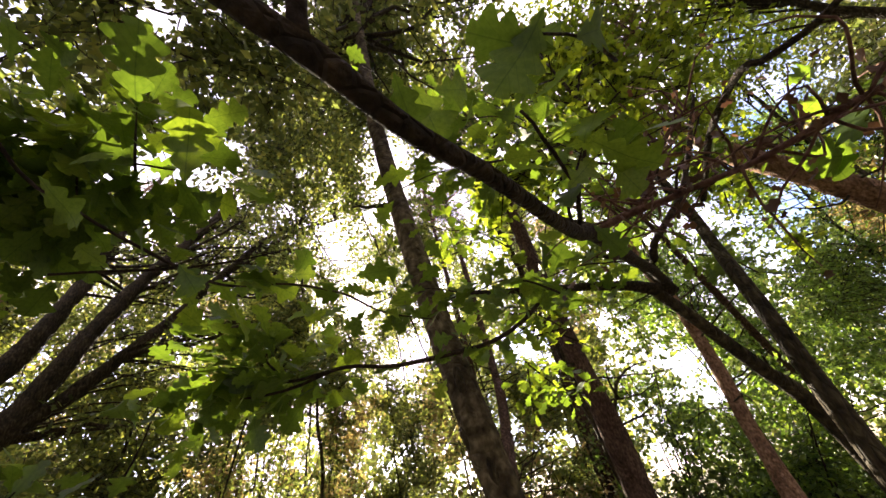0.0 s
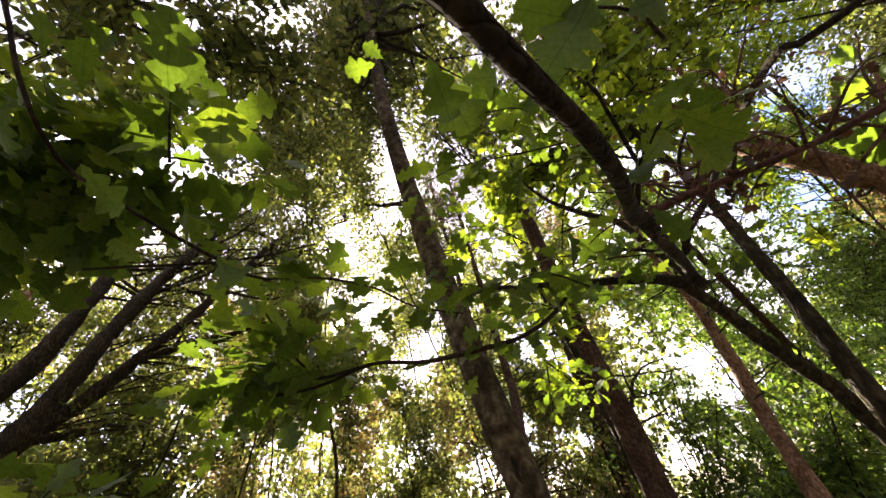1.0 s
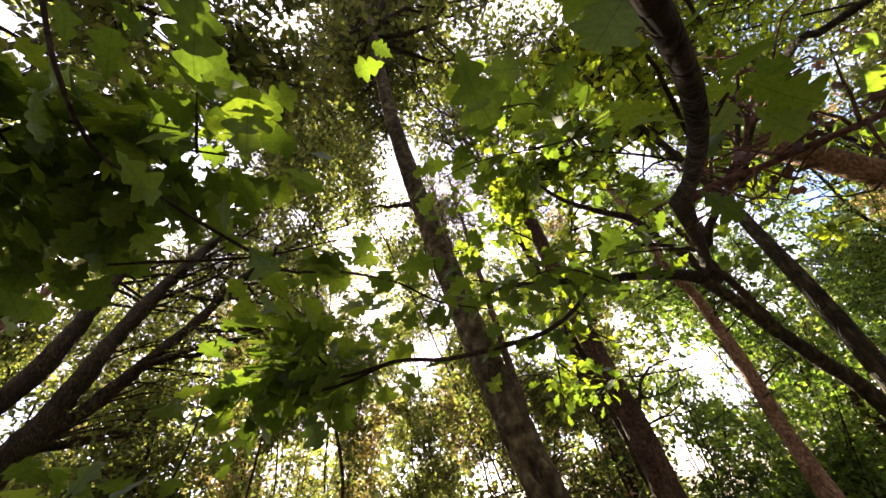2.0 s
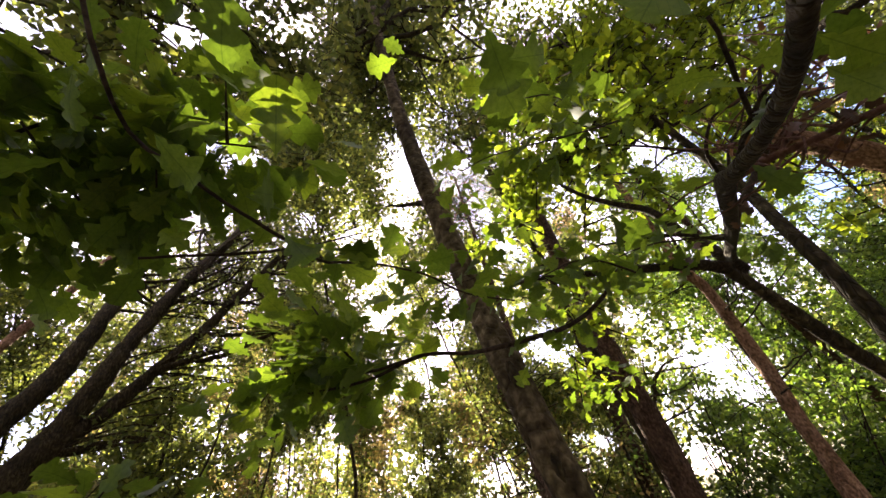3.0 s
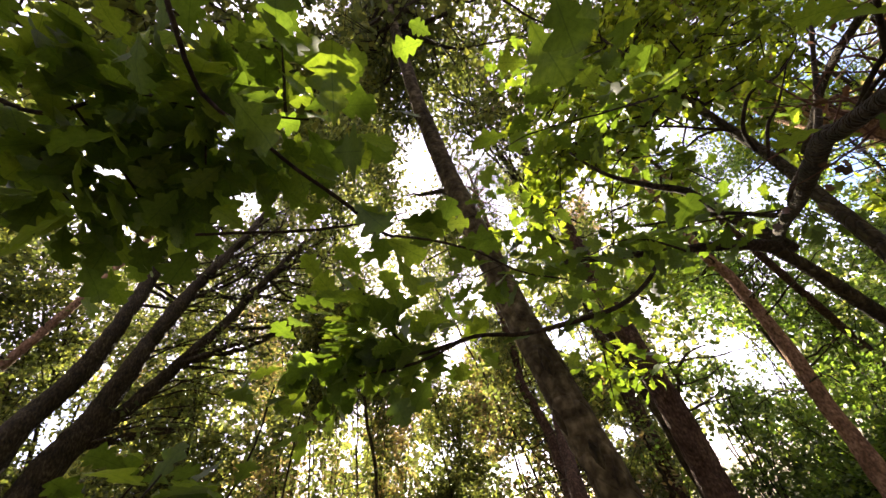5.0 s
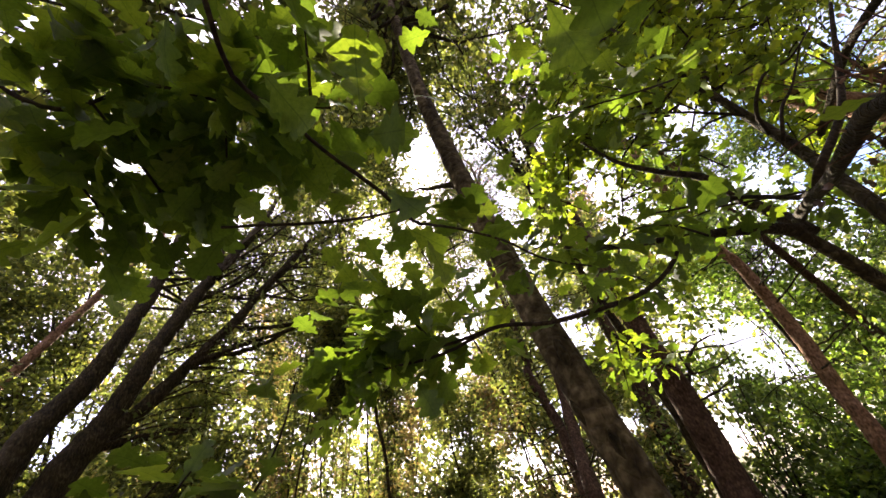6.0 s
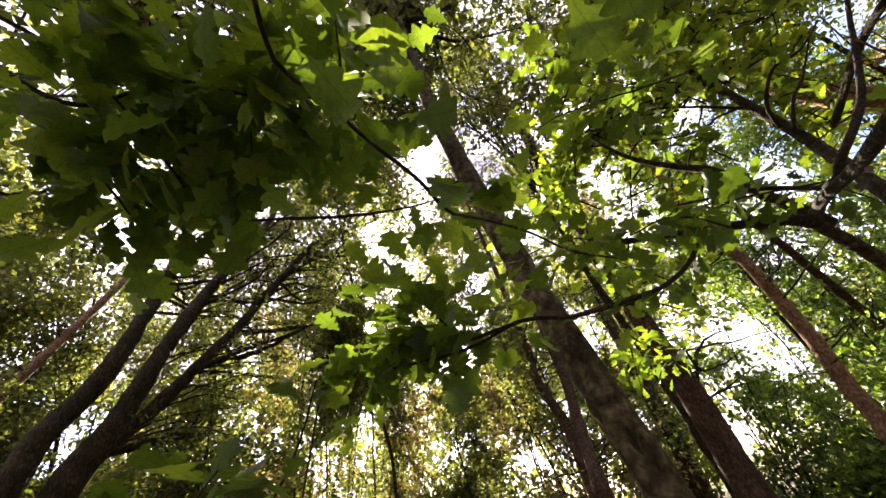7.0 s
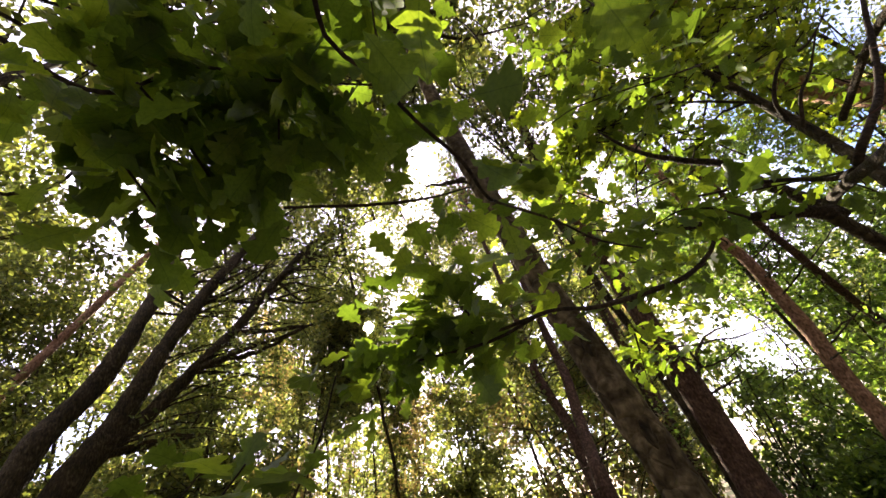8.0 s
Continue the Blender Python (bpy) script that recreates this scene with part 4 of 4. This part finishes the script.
def oak_spray(label, stems, count, spread, size, seed, flat=0.5, start=0.15):
    """A leafy branch: its shoots as control points, and its leaves in loose bunches along them."""
    rng = np.random.default_rng(seed)
    ob = thing("oak_branch", stems[0][0][:3], label, "branch", "leafy oak branches")
    runs, bearers = [], []
    for s in stems:
        bearers.append(part("twig", tube("twig", s, BARK_TWIG, 8, 0.02, 0.1, 0.004, rng), ob))
        c = curve_points(s, 0.02)[:, :3]
        runs.append(c[int(len(c) * start):])
    weight = np.array([len(r) for r in runs], float)
    for i in range(count):
        which = rng.choice(len(runs), p=weight / weight.sum())
        r = runs[which]
        k = rng.integers(0, len(r))
        out = unit(rng.normal(0, 1, 3) * (1, 1, 0.5))
        at = r[k] + out * spread * rng.uniform(0.05, 1)
        along = unit(out + 0.5 * (r[min(k + 3, len(r) - 1)] - r[max(k - 3, 0)]) / 0.1 + rng.normal(0, 0.3, 3) + (0, 0, -0.25))
        normal = unit(rng.normal(0, flat, 3) + (0, 0, 1))
        length = rng.uniform(*size)
        middle = at + along * length * 0.5
        if glinting(middle[None], 0.3 * length):
            continue
        hang_leaf(bearers[which], at, along, normal, length, rng)
    return ob


oak_spray("drooping oak twig with dark green leaves",
          [[(-0.51, 0.1, 2.35, 0.0035), (-0.51, 0.21, 2.16, 0.003), (-0.53, 0.29, 2.12, 0.003), (-0.5, 0.33, 2.09, 0.0028), (-0.47, 0.4, 2.07, 0.0028), (-0.43, 0.48, 2.05, 0.0028), (-0.41, 0.58, 2.06, 0.0028), (-0.36, 0.71, 2.12, 0.0028), (-0.27, 0.83, 2.13, 0.0028), (-0.19, 0.9, 2.09, 0.0026), (-0.08, 1.0, 2.08, 0.002)]],
          26, 0.09, (0.05, 0.08), 501, start=0.0)
oak_spray("oak branch overhead with overlapping large leaves",
          [[(-1.25, 0.0, 2.75, 0.006), (-1.06, 0.35, 2.51, 0.005), (-0.85, 0.4, 2.5, 0.004), (-0.68, 0.45, 2.4, 0.003), (-0.5, 0.5, 2.33, 0.002)],
           [(-1.06, 0.35, 2.51, 0.004), (-1.04, 0.45, 2.4, 0.003), (-1.02, 0.55, 2.31, 0.002)],
           [(-0.95, 0.38, 2.5, 0.003), (-0.91, 0.46, 2.4, 0.003), (-0.9, 0.55, 2.33, 0.002)],
           [(-0.68, 0.45, 2.4, 0.003), (-0.72, 0.5, 2.36, 0.002), (-0.76, 0.55, 2.32, 0.002)]],
          390, 0.16, (0.065, 0.11), 502, flat=0.4, start=0.44)
oak_spray("thin twig with a few oak leaves",
          [[(-0.73, 0.52, 2.15, 0.003), (-0.67, 0.59, 2.18, 0.003), (-0.57, 0.67, 2.21, 0.0028), (-0.48, 0.75, 2.26, 0.0024), (-0.41, 0.83, 2.32, 0.0015)]],
          6, 0.08, (0.07, 0.1), 503)
oak_spray("dark leafy oak twig hanging before the sun",
          [[(-0.35, 1.02, 2.02, 0.005), (-0.51, 1.01, 2.02, 0.004), (-0.62, 0.98, 2.08, 0.003), (-0.75, 0.98, 2.12, 0.002)],
           [(-0.51, 1.01, 2.02, 0.004), (-0.55, 0.93, 2.1, 0.003), (-0.58, 0.88, 2.18, 0.002)],
           [(-0.62, 0.98, 2.08, 0.003), (-0.76, 1.02, 2.06, 0.002), (-0.86, 1.08, 2.04, 0.002)]],
          210, 0.14, (0.06, 0.1), 504, start=0.1)
oak_spray("green oak sprig with broad leaves",
          [[(-1.2, 1.2, 1.8, 0.004), (-1.05, 1.15, 1.95, 0.003), (-0.95, 1.1, 2.1, 0.002)]], 14, 0.1, (0.09, 0.13), 505)
oak_spray("oak sprig of dark leaves overhead",
          [[(0.5, 1.2, 2.95, 0.004), (0.35, 1.05, 2.9, 0.003), (0.2, 0.96, 2.82, 0.002)]], 18, 0.15, (0.1, 0.15), 506)
oak_spray("leafy oak twig along the arching branch",
          [[(0.35, 1.26, 2.17, 0.004), (0.2, 1.2, 2.24, 0.003), (0.05, 1.18, 2.22, 0.002)]], 24, 0.16, (0.07, 0.12), 507)
oak_spray("low oak sprig of dark leaves",
          [[(-1.8, 1.3, 1.8, 0.004), (-1.6, 1.25, 1.95, 0.003), (-1.45, 1.22, 2.03, 0.002)]], 16, 0.12, (0.1, 0.14), 508)
oak_spray("dark oak twig hanging between two branches",
          [[(0.6, 1.2, 2.8, 0.004), (0.31, 1.02, 2.62, 0.003), (0.07, 1.06, 2.69, 0.0025), (-0.08, 1.0, 2.6, 0.0015)], [(0.31, 1.02, 2.62, 0.003), (0.2, 0.93, 2.55, 0.0015)]],
          44, 0.13, (0.07, 0.11), 515, flat=0.4)
oak_spray("dark leaves along a low thin oak branch",
          [[(0.43, 1.47, 2.28, 0.004), (0.33, 1.38, 2.235, 0.004), (0.2, 1.29, 2.125, 0.004), (0.08, 1.24, 2.065, 0.004), (-0.05, 1.17, 2.035, 0.004), (-0.22, 1.09, 2.015, 0.003)]],
          34, 0.075, (0.05, 0.085), 516, flat=0.7, start=0.1)
oak_spray("low sprig of broad dark green oak leaves",
          [[(-1.35, 0.86, 1.66, 0.004), (-1.2, 0.88, 1.78, 0.003), (-1.05, 0.86, 1.88, 0.002)]], 11, 0.09, (0.1, 0.14), 514, flat=0.7, start=0.5)
oak_spray("bright backlit sprig of oak leaves",
          [[(0.9, 3.8, 2.3, 0.006), (0.65, 3.7, 2.45, 0.004), (0.4, 3.6, 2.5, 0.002)]], 64, 0.24, (0.1, 0.15), 509)
oak_spray("sunlit oak leaves on a hanging twig",
          [[(1.5, 1.0, 2.5, 0.004), (1.2, 0.92, 2.35, 0.003), (1.05, 0.88, 2.25, 0.002)]], 10, 0.12, (0.1, 0.16), 510)
oak_spray("near oak twig with broad leaves",
          [[(0.21, 0.53, 1.92, 0.004), (0.2, 0.42, 1.93, 0.003), (0.18, 0.32, 1.9, 0.002)], [(0.2, 0.42, 1.93, 0.003), (0.13, 0.3, 1.97, 0.002)]], 12, 0.06, (0.05, 0.07), 511)


oak_spray("bright oak sprig high on the young oak",
          [[(0.76, 1.79, 3.7, 0.005), (0.56, 1.67, 3.82, 0.004), (0.38, 1.57, 3.82, 0.003), (0.22, 1.49, 3.87, 0.0015)], [(0.56, 1.67, 3.82, 0.003), (0.4, 1.62, 4.02, 0.0015)], [(0.38, 1.57, 3.82, 0.003), (0.38, 1.45, 3.66, 0.0015)]], 44, 0.16, (0.065, 0.11), 521)
oak_spray("dark oak sprig high on the young oak",
          [[(1.02, 1.75, 3.1, 0.005), (0.82, 1.63, 3.22, 0.004), (0.64, 1.53, 3.22, 0.003), (0.48, 1.45, 3.27, 0.0015)], [(0.82, 1.63, 3.22, 0.003), (0.66, 1.58, 3.42, 0.0015)], [(0.64, 1.53, 3.22, 0.003), (0.64, 1.41, 3.06, 0.0015)]], 44, 0.16, (0.065, 0.11), 522)
oak_spray("yellow-green oak sprig in the light",
          [[(0.44, 2.24, 3.03, 0.005), (0.24, 2.12, 3.15, 0.004), (0.06, 2.02, 3.15, 0.003), (-0.1, 1.94, 3.2, 0.0015)], [(0.24, 2.12, 3.15, 0.003), (0.08, 2.07, 3.35, 0.0015)], [(0.06, 2.02, 3.15, 0.003), (0.06, 1.9, 2.99, 0.0015)]], 44, 0.16, (0.065, 0.11), 523)
oak_spray("oak sprig of mixed dark and bright leaves",
          [[(1.21, 2.13, 2.93, 0.005), (1.01, 2.01, 3.05, 0.004), (0.83, 1.91, 3.05, 0.003), (0.67, 1.83, 3.1, 0.0015)], [(1.01, 2.01, 3.05, 0.003), (0.85, 1.96, 3.25, 0.0015)], [(0.83, 1.91, 3.05, 0.003), (0.83, 1.79, 2.89, 0.0015)]], 44, 0.16, (0.065, 0.11), 524)
oak_spray("dark oak sprig beside the pine",
          [[(0.54, 2.21, 2.4, 0.005), (0.34, 2.09, 2.52, 0.004), (0.16, 1.99, 2.52, 0.003), (0, 1.91, 2.57, 0.0015)], [(0.34, 2.09, 2.52, 0.003), (0.18, 2.04, 2.72, 0.0015)], [(0.16, 1.99, 2.52, 0.003), (0.16, 1.87, 2.36, 0.0015)]], 44, 0.16, (0.065, 0.11), 525)
oak_spray("oak sprig of small green leaves on an arching branch",
          [[(1.94, 2.5, 2.5, 0.005), (1.74, 2.38, 2.62, 0.004), (1.56, 2.28, 2.62, 0.003), (1.4, 2.2, 2.67, 0.0015)], [(1.74, 2.38, 2.62, 0.003), (1.58, 2.33, 2.82, 0.0015)], [(1.56, 2.28, 2.62, 0.003), (1.56, 2.16, 2.46, 0.0015)]], 44, 0.16, (0.065, 0.11), 526)
oak_spray("oak sprig against the blue sky",
          [[(2.02, 2.13, 3.03, 0.005), (1.82, 2.01, 3.15, 0.004), (1.64, 1.91, 3.15, 0.003), (1.48, 1.83, 3.2, 0.0015)], [(1.82, 2.01, 3.15, 0.003), (1.66, 1.96, 3.35, 0.0015)], [(1.64, 1.91, 3.15, 0.003), (1.64, 1.79, 2.99, 0.0015)]], 44, 0.16, (0.065, 0.11), 527)
oak_spray("small leafy twig growing over the oak's fork",
          [[(0.74, 1.34, 2.24, 0.004), (0.52, 1.38, 2.31, 0.003), (0.36, 1.42, 2.32, 0.002)]], 34, 0.11, (0.06, 0.09), 528, start=0.05)
oak_spray("leafy oak twig above the fork",
          [[(0.86, 1.75, 2.51, 0.004), (0.6, 1.62, 2.46, 0.003), (0.35, 1.5, 2.4, 0.002)]], 26, 0.13, (0.07, 0.11), 512)
oak_spray("dark oak twig before the grey trunk",
          [[(0.19, 1.41, 2.31, 0.004), (0.03, 1.3, 2.3, 0.003), (-0.12, 1.2, 2.3, 0.002), (-0.3, 1.15, 2.26, 0.0015)]], 46, 0.13, (0.06, 0.1), 513)


def picked_leaves(label, twig, blades, seed):
    """A short twig with single leaves, each given by the foot and the tip of its blade."""
    rng = np.random.default_rng(seed)
    ob = thing("oak_branch", twig[0][:3], label, "branch", "leafy oak branches")
    bearer = part("twig", tube("twig", twig, BARK_TWIG, 8, 0.02, 0.08, 0.003, rng), ob)
    for x0, y0, z0, x1, y1, z1 in blades:
        d = Vector((x1 - x0, y1 - y0, z1 - z0))
        facing = (CLEARING - np.array((x0, y0, z0))) + rng.normal(0, 0.12, 3)
        hang_leaf(bearer, (x0, y0, z0), d, -facing, d.length, rng)


picked_leaves("upright pale green oak leaf among darker ones", [(-0.5, 0.42, 2.24, 0.003), (-0.48, 0.38, 2.3, 0.002), (-0.47, 0.36, 2.34, 0.001)],
              [(-0.47, 0.36, 2.34, -0.44, 0.28, 2.48), (-0.44, 0.47, 2.23, -0.4, 0.4, 2.36), (-0.5, 0.42, 2.26, -0.6, 0.4, 2.33)], 601)
picked_leaves("near oak twig with two soft green leaves", [(0.21, 0.53, 1.92, 0.003), (0.17, 0.4, 1.9, 0.002), (0.17, 0.31, 1.89, 0.001)],
              [(0.18, 0.3, 1.89, 0.25, 0.33, 1.86), (0.15, 0.34, 1.87, 0.19, 0.34, 1.9)], 602)
picked_leaves("twig with sunlit pale green oak leaves", [(1.5, 1.1, 2.45, 0.004), (1.2, 0.95, 2.3, 0.003), (1.03, 0.88, 2.26, 0.002)],
              [(1.0, 0.91, 2.21, 1.2, 0.95, 2.2), (1.04, 0.88, 2.3, 1.16, 0.87, 2.36), (1.07, 0.81, 2.4, 1.18, 0.81, 2.44)], 603)
picked_leaves("high twig with bright green leaves", [(-0.05, 1.2, 3.5, 0.004), (-0.1, 1.1, 3.56, 0.003), (-0.16, 1.05, 3.58, 0.002)],
              [(-0.12, 1.06, 3.58, -0.2, 1.02, 3.69), (-0.17, 1.06, 3.56, -0.32, 1.08, 3.6)], 604)
picked_leaves("small yellow-green leaf on the oak fork", [(1.1, 1.7, 2.32, 0.003), (1.09, 1.68, 2.36, 0.002), (1.08, 1.66, 2.39, 0.001)],
              [(1.08, 1.66, 2.39, 1.07, 1.65, 2.46)], 605)
picked_leaves("pale oak leaf before the trunk", [(-0.43, 1.12, 2.36, 0.003), (-0.38, 1.12, 2.37, 0.002), (-0.32, 1.13, 2.38, 0.001)],
              [(-0.32, 1.13, 2.38, -0.2, 1.16, 2.39)], 606)
picked_leaves("large dark oak leaves hanging overhead", [(0.4, 0.45, 2.22, 0.004), (0.3, 0.36, 2.18, 0.003), (0.22, 0.32, 2.15, 0.002)],
              [(0.23, 0.29, 2.16, 0.13, 0.36, 2.08), (0.24, 0.34, 2.13, 0.12, 0.31, 2.19), (0.27, 0.33, 2.18, 0.17, 0.36, 2.15), (0.3, 0.36, 2.18, 0.29, 0.3, 2.09)], 607)
picked_leaves("dark oak leaves high over the path", [(0.0, 0.6, 2.75, 0.004), (0.04, 0.62, 2.65, 0.003), (0.1, 0.66, 2.6, 0.002)],
              [(0.04, 0.62, 2.6, 0.08, 0.74, 2.47), (0.2, 0.67, 2.63, 0.12, 0.73, 2.58), (0.0, 0.44, 2.36, 0.01, 0.53, 2.27), (0.1, 0.66, 2.6, 0.18, 0.62, 2.5)], 608)


def dead_branch_tangle():
    """A dead branch by the oak's fork, with many crossing dry twigs and a few shrivelled leaves."""
    rng = np.random.default_rng(71)
    ob = thing("dead_branch", (0.28, 0.62, 1.98), "dead oak branch with a tangle of dry reddish-brown twigs", "branch")
    spine = [(0.28, 0.62, 1.98, 0.007), (0.34, 0.6, 1.985, 0.0065), (0.407, 0.555, 1.967, 0.006), (0.462, 0.452, 1.917, 0.0052), (0.544, 0.389, 1.917, 0.005), (0.634, 0.36, 1.929, 0.0045), (0.8, 0.33, 1.96, 0.003)]
    fork = [(0.36, 0.59, 1.98, 0.005), (0.41, 0.57, 2.04, 0.004), (0.47, 0.57, 2.11, 0.003), (0.55, 0.56, 2.17, 0.0015)]
    part("twig", tube("twig", spine, BARK_DEAD, 8, 0.02, 0.1, 0.004, rng), ob)
    part("twig", tube("twig", fork, BARK_DEAD, 7, 0.02, 0.1, 0.004, rng), ob)
    line = np.vstack([curve_points(spine, 0.01)[4:40, :3], curve_points(fork, 0.01)[:, :3]])
    tips = []
    for _ in range(64):
        a = line[rng.integers(0, len(line))]
        d = unit(rng.normal(0, 1, 3) + (0.1, 0.1, 0.35))
        r = rng.uniform(0.06, 0.17)
        b = a + d * r * 0.5 + rng.normal(0, 0.02, 3)
        c = a + d * r + rng.normal(0, 0.03, 3)
        part("twig", tube("twig", [(*a, 0.0026), (*b, 0.002), (*c, 0.0009)], BARK_DEAD, 5, 0.02, 0.1, 0.004, rng), ob)
        tips += [b, c]
    tips = np.array(tips)
    at = tips[rng.integers(0, len(tips), 150)] + rng.normal(0, 0.02, (150, 3))
    part("dry_leaves", leaves("dry_leaves", at, unit(rng.normal(0, 1, at.shape) - (0, 0, 0.6)), unit(rng.normal(0, 1, at.shape)), rng.uniform(0.012, 0.026, len(at)), OAK_FAR, LEAF_DRY), ob, "shrivelled brown leaves", kind="stuff")


dead_branch_tangle()
